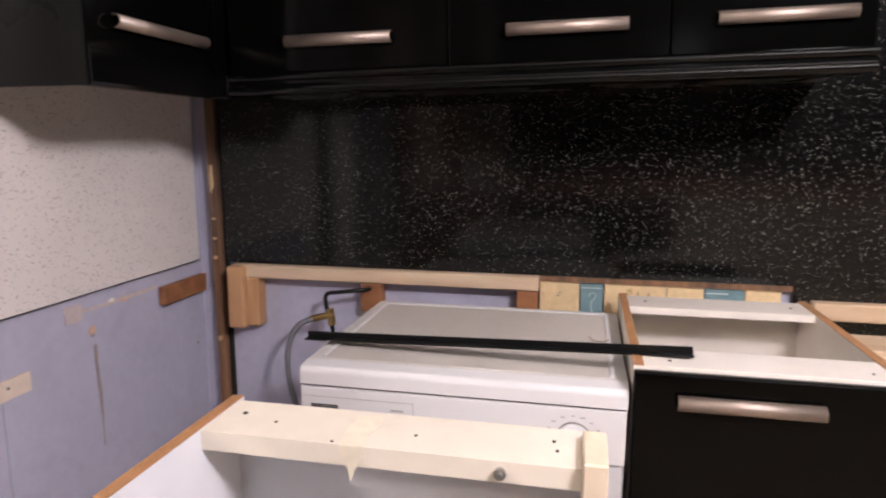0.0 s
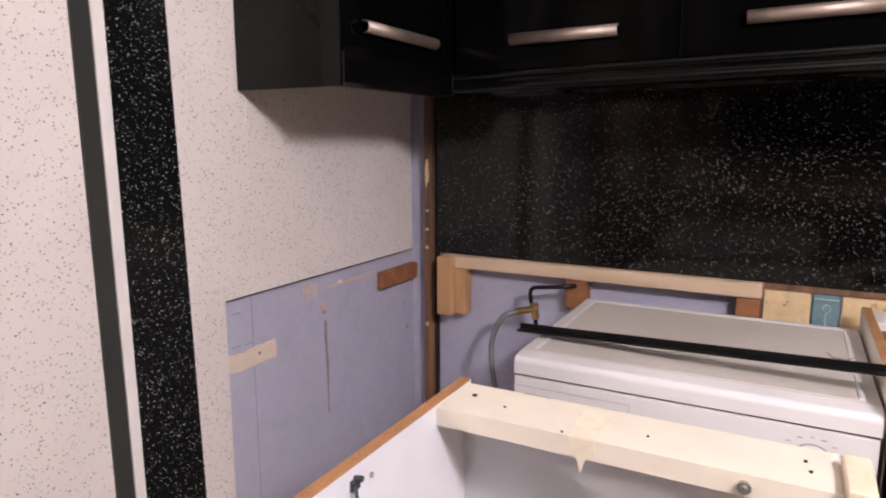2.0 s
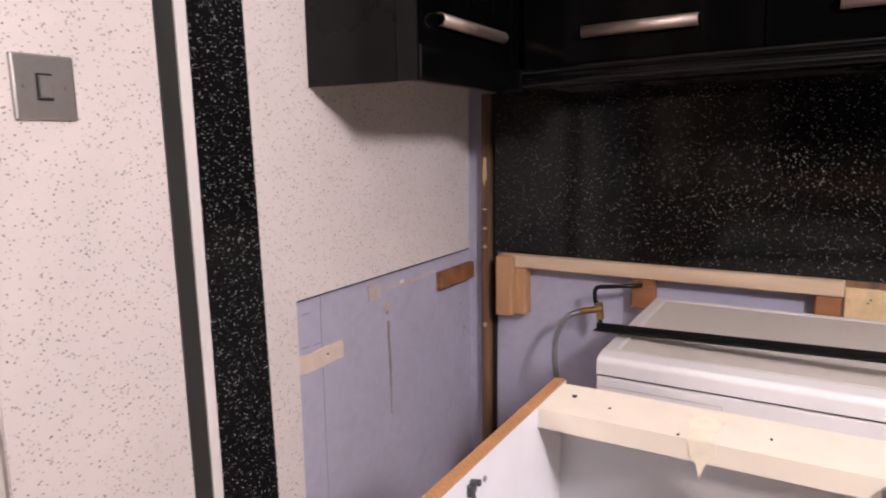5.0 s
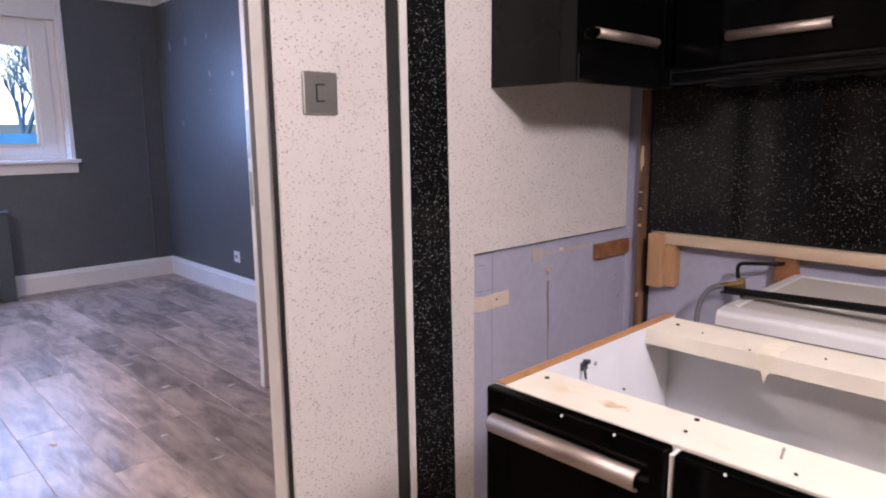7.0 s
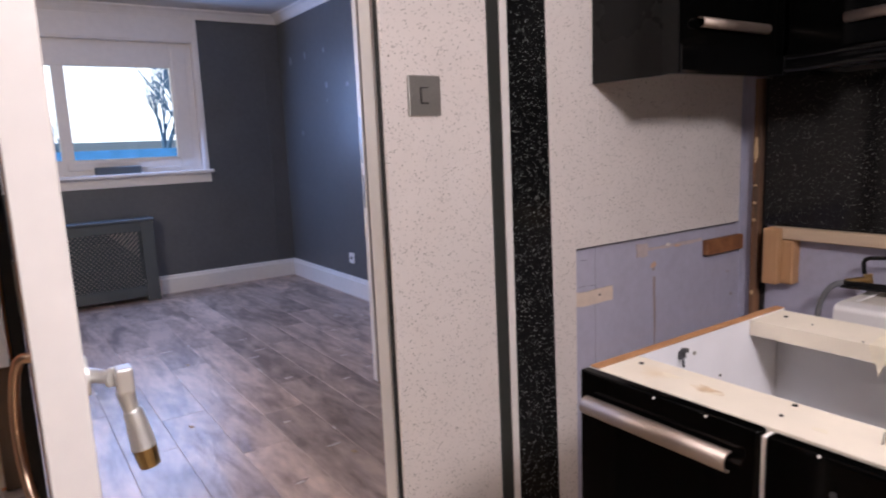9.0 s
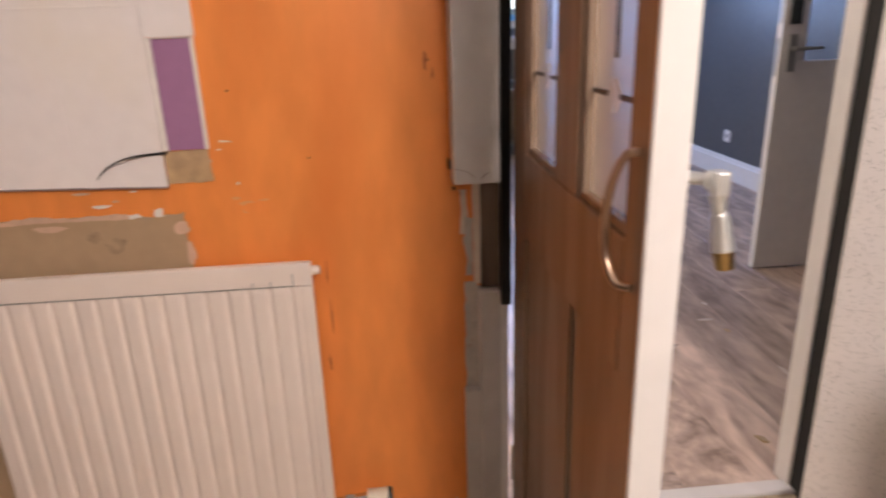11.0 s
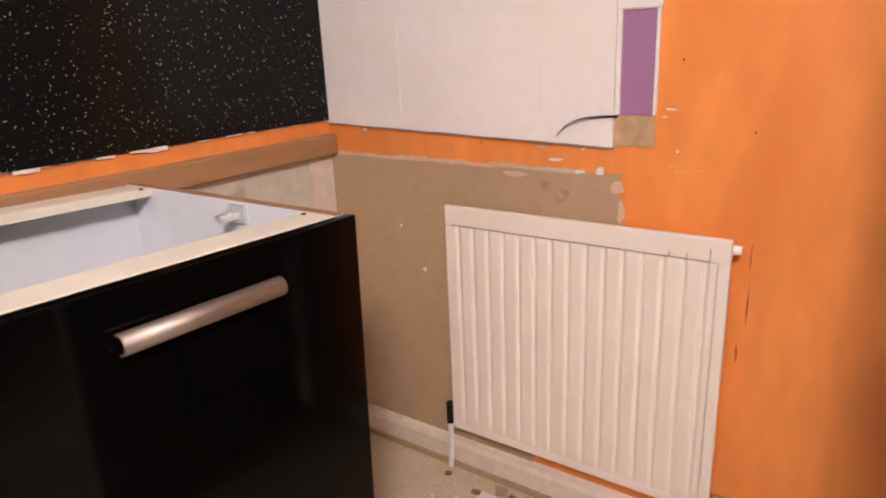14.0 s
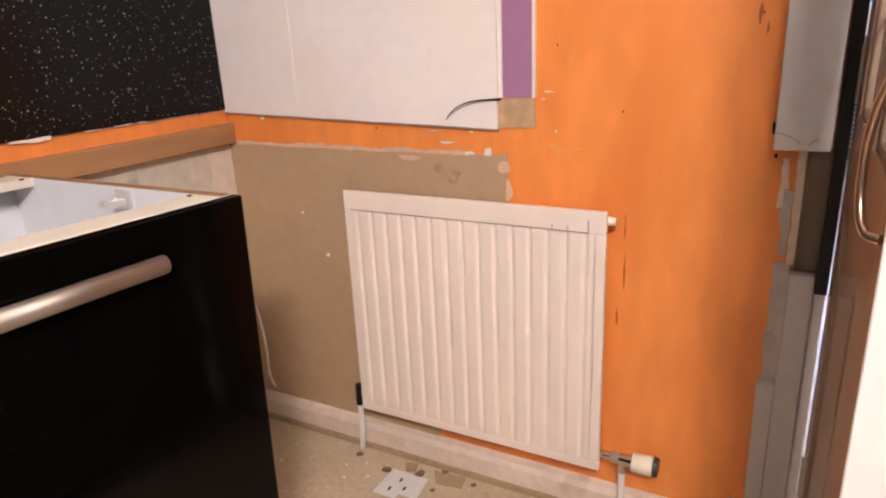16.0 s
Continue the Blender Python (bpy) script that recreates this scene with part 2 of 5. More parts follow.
M_STEEL = paint("brushed_steel", (0.38, 0.31, 0.268), 0.54, metal=1.0, vary=0.06, fine=90, coarse=6, bump=0.05, stretch=(0.1, 0.1, 3))
M_CHROME = paint("chrome", (0.66, 0.64, 0.62), 0.10, metal=1.0, vary=0.04, bump=0.0)
M_BRASS = paint("brass", (0.55, 0.38, 0.16), 0.30, metal=1.0, vary=0.15, bump=0.05)
M_NICKEL = paint("grey_brushed_plate", (0.42, 0.40, 0.37), 0.38, metal=0.8, vary=0.06, fine=120, bump=0.05)
M_APPLIANCE = paint("appliance_enamel", (0.70, 0.68, 0.685), 0.30, vary=0.02, fine=10, coarse=2, bump=0.0)
M_LIDRIM = paint("appliance_lid_rim", (0.63, 0.60, 0.575), 0.36, vary=0.03, fine=40, coarse=3, bump=0.03)
M_APPTOP = paint("appliance_lid", (0.56, 0.515, 0.47), 0.42, vary=0.04, fine=60, coarse=4, bump=0.06)
M_RAD = paint("radiator_enamel", (0.86, 0.745, 0.665), 0.34, vary=0.03, fine=14, coarse=3, bump=0.03)
M_BLACKPLASTIC = paint("black_plastic", (0.006, 0.006, 0.006), 0.35, vary=0.2, bump=0.05, spec=0.3)
M_RUBBER = paint("grey_hose", (0.16, 0.16, 0.17), 0.5, vary=0.12, bump=0.1)
M_PINE = grained("pale_pine", (0.66, 0.50, 0.35), (0.52, 0.355, 0.22), 10, (0.12, 1, 1), 0.6)
M_STUB = grained("tan_pine_upright", (0.56, 0.33, 0.17), (0.42, 0.22, 0.10), 10, (1, 1, 0.12), 0.6)
M_PINE_V = grained("pale_pine_upright", (0.72, 0.54, 0.34), (0.56, 0.36, 0.19), 10, (1, 1, 0.12), 0.6)
M_PALEPOST = grained("bleached_pine_upright", (0.80, 0.68, 0.53), (0.70, 0.565, 0.41), 10, (1, 1, 0.12), 0.6)
M_OLDWOOD = grained("brown_old_wood", (0.36, 0.15, 0.06), (0.20, 0.08, 0.035), 12, (0.12, 1, 1), 0.65)
M_OLDWOOD_V = grained("brown_old_wood_upright", (0.26, 0.13, 0.065), (0.055, 0.035, 0.025), 14, (1, 1, 0.10), 0.7)
M_RAWLINING = grained("dark_raw_lining", (0.17, 0.115, 0.08), (0.06, 0.042, 0.03), 14, (1, 1, 0.10), 0.7)
M_TANBATTEN = grained("tan_batten", (0.42, 0.22, 0.10), (0.33, 0.16, 0.07), 9, (0.1, 1, 1), 0.6)
M_DOOR = grained("brown_door_veneer", (0.30, 0.21, 0.152), (0.225, 0.152, 0.106), 9, (1, 1, 0.10), 0.24, bump=0.05)
M_LAMINATE = grained("grey_laminate", (0.56, 0.415, 0.335), (0.185, 0.125, 0.095), 7.0, (0.30, 1, 1), 0.36, bump=0.25, per_object=0.22, dents=0.35)
M_KFLOOR = paint("dusty_floor", (0.56, 0.44, 0.31), 0.75, vary=0.14, fine=70, coarse=6, bump=0.2, stain=(0.42, 0.31, 0.20), stain_at=0.62)
M_PURPLE = paint("purple_paint", (0.35, 0.165, 0.30), 0.6, vary=0.05, bump=0.08)
M_BROWNPATCH = paint("brown_plaster", (0.50, 0.33, 0.18), 0.8, vary=0.18, fine=50, coarse=14, bump=0.3)
M_FILLER = paint("white_filler", (0.80, 0.74, 0.68), 0.8, vary=0.06, bump=0.3)
M_PINKFILLER = paint("old_adhesive", (0.64, 0.42, 0.30), 0.8, vary=0.12, bump=0.3)
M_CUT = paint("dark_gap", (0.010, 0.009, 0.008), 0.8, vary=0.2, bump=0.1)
M_YELLOWTILE = paint("yellow_old_tile", (0.74, 0.555, 0.32), 0.45, vary=0.12, fine=60, coarse=18, bump=0.1, stain=(0.50, 0.32, 0.12), stain_at=0.63)
M_BLUETILE = paint("blue_old_tile", (0.17, 0.27, 0.30), 0.4, vary=0.18, fine=60, coarse=20, bump=0.1)
M_RCOVER = paint("grey_green_paint", (0.075, 0.085, 0.088), 0.4, vary=0.08, bump=0.06)
M_PAPER = paint("white_card", (0.74, 0.72, 0.70), 0.7, vary=0.05, bump=0.1)
M_CARD = paint("brown_card", (0.40, 0.28, 0.17), 0.8, vary=0.15, bump=0.2)
M_TAPE = paint("yellowed_tape", (0.82, 0.735, 0.59), 0.5, vary=0.10, fine=50, coarse=20, bump=0.2)
M_GREYFILLER = paint("dull_filler", (0.26, 0.27, 0.28), 0.8, vary=0.15, bump=0.2)
M_PALESMEAR = paint("pale_adhesive", (0.56, 0.47, 0.46), 0.8, vary=0.12, bump=0.2)
M_BROWNSMEAR = paint("brown_scrape", (0.30, 0.23, 0.21), 0.8, vary=0.2, bump=0.2)
M_BOXING = paint("dulled_white_gloss", (0.60, 0.565, 0.55), 0.4, vary=0.06, fine=25, coarse=4, bump=0.08)
M_SATIN = paint("satin_chrome", (0.92, 0.91, 0.89), 0.42, metal=0.85, vary=0.04, bump=0.0)
M_PULL = paint("worn_brass_chrome", (0.56, 0.40, 0.29), 0.30, metal=1.0, vary=0.1, bump=0.02)
M_CHIP_HIGHLIGHT = paint("pale_chip_highlight", (0.55, 0.47, 0.42), 0.5, vary=0.15, bump=0.2)
M_GLASS = glassy("clear_glass")
M_FROST = glassy("obscure_glass", 0.45, (0.95, 0.92, 0.86))
M_LEAD = paint("lead_came", (0.10, 0.10, 0.11), 0.4, metal=0.7, vary=0.1, bump=0.05)
# bark lightened and tinted blue: the bright sky's glare put into its colour
M_BARK_GLARE = paint("glare_blue_bark", (0.14, 0.27, 0.46), 0.9, vary=0.3, fine=30, coarse=6, bump=0.4)
M_LAWN = paint("winter_grass", (0.07, 0.10, 0.05), 0.95, vary=0.3, fine=30, coarse=2, bump=0.4)
M_FENCE = paint("blue_fence_paint", (0.09, 0.38, 0.90), 0.6, vary=0.15, bump=0.1, per_object=0.15)
M_ROOF = paint("slate_roof", (0.10, 0.16, 0.22), 0.6, vary=0.15, bump=0.2)
M_RENDER = paint("pale_render", (0.60, 0.58, 0.55), 0.8, vary=0.08, bump=0.2)

# ---------------------------------------------------------------- mesh helpers


def box(bm, lo, hi, bevel=0.0, seg=1):
    """Adds a box between two corners, its edges rounded by bevel."""
    lo, hi = [min(a, b) for a, b in zip(lo, hi)], [max(a, b) for a, b in zip(lo, hi)]
    made = bmesh.ops.create_cube(bm, size=1.0)["verts"]
    for v in made:
        v.co = Vector([lo[i] + (v.co[i] + 0.5) * (hi[i] - lo[i]) for i in range(3)])
    if bevel:
        edges = list({e for v in made for e in v.link_edges})
        bmesh.ops.bevel(bm, geom=edges, offset=bevel, segments=seg, affect="EDGES", profile=0.6)
    return bm


def boxes(*rows, bevel=0.0, seg=1):
    bm = bmesh.new()
    for lo, hi in rows:
        box(bm, lo, hi, bevel, seg)
    return bm


def pierced(lo, hi, low, high):
    """A wall across the x axis with one rectangular opening, from low to high in y and z."""
    bm = bmesh.new()
    rings = []
    for x in (lo[0], hi[0]):
        for (a, b), (c, d) in (((lo[1], lo[2]), (hi[1], hi[2])), (low, high)):
            rings.append([bm.verts.new((x, y, z)) for y, z in ((a, b), (c, b), (c, d), (a, d))])
    for p, q in ((0, 1), (2, 3), (0, 2), (1, 3)):
        for k in range(4):
            bm.faces.new((rings[p][k], rings[p][(k + 1) % 4], rings[q][(k + 1) % 4], rings[q][k]))
    bmesh.ops.recalc_face_normals(bm, faces=bm.faces[:])
    return bm


def rod(bm, a, b, r, r2=None, seg=14):
    """Adds a round bar from a to b."""
    a, b = Vector(a), Vector(b)
    m = Matrix.Translation((a + b) / 2) @ (b - a).to_track_quat("Z", "Y").to_matrix().to_4x4()
    bmesh.ops.create_cone(bm, cap_ends=True, segments=seg, radius1=r, radius2=r if r2 is None else r2, depth=(b - a).length, matrix=m)
    return bm


def tube(points, r, seg=10, radii=None):
    """A round tube that follows the points, smoothed."""
    pts = [Vector(p) for p in points]
    fine = []
    for i in range(len(pts) - 1):
        p0, p1, p2, p3 = pts[max(i - 1, 0)], pts[i], pts[i + 1], pts[min(i + 2, len(pts) - 1)]
        for k in range(6):
            u = k / 6
            fine.append(0.5 * (2 * p1 + (p2 - p0) * u + (2 * p0 - 5 * p1 + 4 * p2 - p3) * u * u + (3 * p1 - p0 - 3 * p2 + p3) * u ** 3))
    fine.append(pts[-1])
    bm = bmesh.new()
    rings, side = [], None
    for i, p in enumerate(fine):
        d = (fine[min(i + 1, len(fine) - 1)] - fine[max(i - 1, 0)]).normalized()
        if side is None:
            side = d.orthogonal().normalized()
        side = (side - d * side.dot(d)).normalized()
        up = d.cross(side)
        rr = r if radii is None else radii[0] + (radii[1] - radii[0]) * i / (len(fine) - 1)
        rings.append([bm.verts.new(p + rr * (math.cos(6.2832 * k / seg) * side + math.sin(6.2832 * k / seg) * up)) for k in range(seg)])
    for q, w in zip(rings, rings[1:]):
        for k in range(seg):
            bm.faces.new((q[k], q[(k + 1) % seg], w[(k + 1) % seg], w[k]))
    bm.faces.new(rings[0][::-1])
    bm.faces.new(rings[-1])
    for f in bm.faces:
        f.smooth = len(f.verts) == 4
    return bm


def prism(outline, axis, lo, hi):
    """Extrudes a flat outline along an axis. The outline's pairs fill the other two axes in order."""
    bm = bmesh.new()
    rest = [i for i in range(3) if i != axis]

    def put(p, v):
        c = [0, 0, 0]
        c[axis], c[rest[0]], c[rest[1]] = v, p[0], p[1]
        return bm.verts.new(c)

    a, b = [put(p, lo) for p in outline], [put(p, hi) for p in outline]
    bm.faces.new(a[::-1])
    bm.faces.new(b)
    for i in range(len(a)):
        j = (i + 1) % len(a)
        bm.faces.new((a[i], a[j], b[j], b[i]))
    bmesh.ops.recalc_face_normals(bm, faces=bm.faces[:])
    return bm


def ragged(axis, at, thick, u0, u1, v0, v1, rough=(0, 0, 0, 0), seed=0.0, step=0.012, tilt=0.0):
    """A thin sheet on a wall with torn edges. rough: how far the edges at u0, u1, v0, v1 stray. tilt: how far the v0 edge drops towards u1."""
    def stray(s, k, amp):
        return amp * (noise.noise((s * 14, k * 7.3, seed)) + 0.6 * noise.noise((s * 55, k * 3.1, seed + 4)))

    nu, nv = max(2, int((u1 - u0) / step)), max(2, int((v1 - v0) / step))
    out = []
    for i in range(nu):
        u = u0 + (u1 - u0) * i / nu
        out.append((u, v0 + stray(u, 1, rough[2]) + tilt * (u - u0) / (u1 - u0)))
    for i in range(nv):
        v = v0 + tilt + (v1 - v0 - tilt) * i / nv
        out.append((u1 + stray(v, 2, rough[1]), v))
    for i in range(nu):
        u = u1 + (u0 - u1) * i / nu
        out.append((u, v1 + stray(u, 3, rough[3])))
    for i in range(nv):
        v = v1 + (v0 - v1) * i / nv
        out.append((u0 + stray(v, 4, rough[0]), v))
    return prism(out, axis, at, at + thick)


def dab(axis, at, thick, u, v, a, b, seed=0.0):
    """A small irregular round spot on a wall, a wide and b high."""
    out = []
    for k in range(18):
        t = 2 * math.pi * k / 18
        r = 0.5 * (1 + 0.55 * noise.noise((1.3 * math.cos(t), 1.3 * math.sin(t), seed * 1.7 + 0.3)) + 0.25 * noise.noise((4 * math.cos(t), 4 * math.sin(t), seed + 9.1)))
        out.append((u + a * r * math.cos(t), v + b * r * math.sin(t)))
    return prism(out, axis, at, at + thick)


def obj(name, bm, material, smooth=False):
    me = bpy.data.meshes.new(name)
    bm.to_mesh(me)
    bm.free()
    me.materials.append(material)
    if smooth:
        for p in me.polygons:
            p.use_smooth = True
    return new(name, me)


def thing(name, at, label, category, group="", kind=""):
    """An Empty at the base of a thing, under which its parts hang."""
    e = new(name)
    e.empty_display_size = 0.05
    e.location = at
    return tagged(e, label, category, group, kind)


def part(name, bm, material, parent, label="", smooth=False):
    """One mesh under a thing or a part, built in the world's metres."""
    o = obj(name, bm, material, smooth)
    o.parent = parent
    if parent.type == "EMPTY":
        o.matrix_parent_inverse = Matrix.Translation(parent.location).inverted()
    return tagged(o, label) if label else o


def solid(name, bm, material, label, category, group="", kind="", smooth=False):
    return tagged(obj(name, bm, material, smooth), label, category, group, kind)


def structure(name, bm, material, label, category):
    return solid(name, bm, material, label, category, kind="structure")


def bar_handle(parent, start, axis, length, out):
    """A steel bar handle of hooked section: start is its middle on the door's face, out the way it stands off."""
    prof = []
    for k in range(9):
        a = math.pi * (0.62 - 1.12 * k / 8)
        prof.append((0.010 + 0.0130 * math.cos(a), 0.0130 * math.sin(a)))
    for k in range(8, -1, -1):
        a = math.pi * (0.62 - 1.12 * k / 8)
        prof.append((0.010 + 0.0104 * math.cos(a), 0.0104 * math.sin(a)))
    prof = [(d * out, z) for d, z in prof]
    bm = prism([(start[1 - axis] + d, start[2] + z) for d, z in prof], axis, start[axis] - length / 2, start[axis] + length / 2)
    for s in (-1, 1):
        lo, hi = list(start), list(start)
        lo[axis], hi[axis] = start[axis] + s * length * 0.36 - 0.006, start[axis] + s * length * 0.36 + 0.006
        hi[1 - axis] += out * 0.014
        lo[2], hi[2] = start[2] - 0.003, start[2] + 0.003
        box(bm, lo, hi)
    bm.normal_update()
    for f in bm.faces:
        f.smooth = abs(f.normal[axis]) < 0.5 and len(f.verts) == 4
    return part("handle", bm, M_STEEL, parent, "brushed steel bar handle")


def screw(parent, at, axis, r=0.005, material=None, name="screw"):
    bm = bmesh.new()
    d = [0, 0, 0]
    d[axis] = 0.0025
    rod(bm, Vector(at) - Vector(d) * 0.6, Vector(at) + Vector(d) * 0.6, r, r * 0.8, 10)
    return part(name, bm, material or M_NICKEL, parent)

# ---------------------------------------------------------------- structure
WX, SY, NY, EX, TOP = -0.047, -0.012, 3.480, 4.3, 2.40
structure("floor", boxes(((-0.115, -0.2, -0.10), (EX, NY + 0.1, 0.0))), M_KFLOOR, "dusty tan kitchen floor with scraps of debris", "floor")
structure("ceiling", boxes(((-0.17, -0.2, TOP), (EX, NY + 0.1, TOP + 0.1))), M_CEIL, "plain white kitchen ceiling", "ceiling")
structure("wall_north", boxes(((-0.17, NY, 0), (EX, NY + 0.12, TOP))), M_LILAC, "lilac painted kitchen wall behind the units", "wall")
structure("wall_south", boxes(((-0.17, SY - 0.12, 0), (EX, SY, TOP))), M_DIRTY, "stripped dirty cream plaster kitchen wall", "wall")
structure("wall_east", boxes(((EX, -0.2, 0), (EX + 0.1, NY + 0.1, TOP))), M_EAST, "plain grey kitchen wall", "wall")
# the wall between the rooms: orange stretch, the pier with the switch, and the head over the doorway
structure("wall_west_orange", boxes(((-0.17, SY, 0), (WX, 1.405, TOP))), M_ORANGE, "orange painted kitchen wall with bare plaster patches", "wall")
structure("wall_west_lilac", boxes(((-0.17, 2.200, 0), (-0.009, NY, TOP))), M_LILAC, "lilac painted wall beside the corner", "wall")
structure("wall_west_head", boxes(((-0.17, 1.405, 2.03), (WX - 0.004, 2.1995, TOP))), M_WHITEBOARD, "white wall over the doorway", "wall")

# wall boards on the west wall; the strips between them lean a little


def leaning_edge(low, high, stray):
    """The uneven upright edge of a strip, from the floor up."""
    return [(low + (high - low) * k / 60 + stray * noise.noise((k * 0.23, 3.7, 1.9)), TOP * k / 60) for k in range(61)]


B0, B1 = -0.009, 0.0
structure("wall_panel_switch", prism([(2.118, 0.0), (2.4120, 0.0), (2.3920, TOP), (2.118, TOP)], 0, B0, B1), M_PANEL, "white flecked wall board beside the doorway", "wall panel")
structure("trim_dark", prism(leaning_edge(2.4125, 2.3925, 0.0016) + [(2.4260, TOP), (2.4470, 0.0)], 0, B0, B1 + 0.004), M_GREYTRIM, "dark grey vertical cover strip on the wall", "trim")
structure("trim_white", prism([(2.4475, 0.0), (2.4670, 0.0), (2.4510, TOP), (2.4265, TOP)], 0, B0, B1 + 0.007), M_WHITE, "narrow white vertical edging strip", "trim")
structure("wall_panel_black", prism([(2.4675, 0.0), (2.6160, 0.0), (2.5660, TOP), (2.4515, TOP)], 0, B0, B1 + 0.002), M_GLITTER_STRIP, "black glitter wall board strip", "wall panel")
structure("wall_panel_white", prism([(2.6165, 0.0), (2.686, 0.0), (2.688, 0.903), (3.455, 0.901), (3.455, TOP), (2.5665, TOP)], 0, B0, B1), M_PANEL, "white flecked wall board with a sawn lower edge", "wall panel")
structure("saw_cut", prism([(2.689, 0.9008)] + [(2.70 + 0.0375 * k, 0.9008 - 0.002 * (k / 20) + 0.0006 * noise.noise((k * 0.9, 2.2, 5.5))) for k in range(21)] + [(3.455, 0.9007), (2.689, 0.9027)], 0, B0, B1 + 0.0006), M_CUT, "dark sawn edge of the wall board", "trim")
structure("wall_panel_north", boxes(((0.085, 3.462, 0.895), (1.7209, NY, 1.4499)), ((1.61, 3.462, 1.45), (3.4, NY, TOP)), ((1.721, 3.462, 0.78), (3.4, NY, 1.449)), ((1.60, 3.462, 0.78), (1.7209, NY, 0.8948))), M_GLITTER, "glossy black glitter splashback board", "wall panel")
structure("wall_panel_south", boxes(((-0.045, SY, 0.926), (3.4, 0.0, TOP))), M_GLITTER_DULL, "glossy black glitter splashback board", "wall panel")

# south wall: orange band, batten, torn edges
structure("orange_band", ragged(1, SY, 0.006, -0.045, 3.3, 0.886, 0.924, (0, 0, 0, 0), 2.0, 0.03), M_ORANGE, "strip of orange paint under the splashback", "paint strip")
structure("south_batten", boxes(((-0.045, SY, 0.836), (3.2, 0.018, 0.889)), bevel=0.003), M_TANBATTEN, "tan painted wooden batten on the wall", "batten")
u = -0.03
for i in range(26):
    w = 0.02 + 0.07 * random.random()
    structure("torn_paper", ragged(1, SY + 0.006, 0.0025 + 0.004 * random.random(), u, u + w, 0.9205 + 0.004 * random.random(), 0.9272, (0.006, 0.006, 0.006, 0.002), i * 3.1, 0.003), M_FILLER if i % 3 else M_BROWNSMEAR, "torn scrap along the splashback edge", "torn paper")
    u += w * (0.85 + 0.6 * random.random())

structure("cream_patch", ragged(1, SY, 0.0022, -0.0465, 0.035, 0.42, 0.8355, (0, 0.010, 0.01, 0), 66.0, 0.01), M_CREAM, "paler cream plaster beside the wall corner", "plaster patch")

# west wall, south half: white lining board, purple patch, plaster
X1 = WX
structure("white_lining_board", ragged(0, X1, 0.010, -0.005, 0.786, 0.919, TOP, (0, 0.001, 0.0012, 0), 1.0, 0.02, tilt=-0.026), M_WHITEBOARD, "white lining board with a cut lower edge", "wall panel")
structure("lining_edge", prism([(-0.005, 0.9155), (0.786, 0.8895), (0.786, 0.8932), (-0.005, 0.9192)], 0, X1, X1 + 0.0085), M_BROWNSMEAR, "raw brown lower edge of the lining board", "trim")
structure("lining_strip", boxes(((X1, 0.787, 1.155), (X1 + 0.009, 0.872, TOP))), M_WHITEBOARD, "white lining board above the purple patch", "wall panel")
structure("purple_patch", boxes(((X1, 0.797, 0.958), (X1 + 0.003, 0.862, 1.152))), M_PURPLE, "rectangle of old purple wall paint", "paint patch")
structure("purple_border", boxes(((X1, 0.787, 0.958), (X1 + 0.006, 0.7965, 1.1545)), ((X1, 0.8625, 0.958), (X1 + 0.006, 0.869, 1.1545)), ((X1, 0.797, 1.1525), (X1 + 0.006, 0.862, 1.1546))), M_FILLER, "rough white border round the purple patch", "trim")
structure("brown_patch", ragged(0, X1, 0.003, 0.787, 0.866, 0.898, 0.957, (0.003, 0.003, 0.004, 0.002), 5.0, 0.006), M_BROWNPATCH, "brown rectangle of bare plaster", "plaster patch")
structure("bare_plaster", ragged(0, X1, 0.0025, -0.010, 0.806, 0.45, 0.838, (0, 0.010, 0, 0.006), 3.0, 0.008), M_PLASTER, "bare tan plaster with a torn upper edge", "plaster patch")
structure("bare_plaster_low", ragged(0, X1, 0.0021, -0.010, 0.60, 0.06, 0.456, (0, 0.020, 0, 0), 9.0, 0.01), M_PLASTER, "bare tan plaster behind the radiator", "plaster patch")
for i, (y, z, a, b, mm) in enumerate(((0.797, 0.812, 0.030, 0.026, M_PINKFILLER), (0.760, 0.842, 0.020, 0.016, M_FILLER), (0.715, 0.838, 0.022, 0.008, M_FILLER), (0.808, 0.76, 0.014, 0.05, M_PINKFILLER), (0.935, 0.842, 0.04, 0.022, M_ORANGE), (0.56, 0.822, 0.05, 0.012, M_PINKFILLER), (0.12, 0.905, 0.012, 0.008, M_FILLER), (0.30, 0.843, 0.04, 0.006, M_PINKFILLER), (0.47, 0.834, 0.07, 0.006, M_PINKFILLER), (0.29, 0.55, 0.012, 0.010, M_FILLER), (0.22, 0.66, 0.006, 0.006, M_FILLER), (0.66, 0.86, 0.03, 0.006, M_FILLER))):
    structure("filler_spot", dab(0, X1 + 0.0024, 0.002, y, z, a, b, 20 + i), mm, "small dab of filler on the wall", "filler")
structure("torn_fringe", ragged(0, X1, 0.0038, -0.008, 0.70, 0.833, 0.842, (0, 0.01, 0.004, 0.006), 33.0, 0.006), M_PINKFILLER, "torn paint fringe along the bare plaster", "torn paint")
structure("hanging_scrap", prism([(0.000, 0.37), (0.006, 0.33), (0.012, 0.27), (0.016, 0.205), (0.013, 0.14), (0.024, 0.105), (0.040, 0.098), (0.036, 0.108), (0.026, 0.125), (0.021, 0.16), (0.024, 0.215), (0.019, 0.28), (0.011, 0.335)], 0, X1 + 0.003, X1 + 0.005), M_FILLER, "strip of torn white lining in the corner", "torn paper")
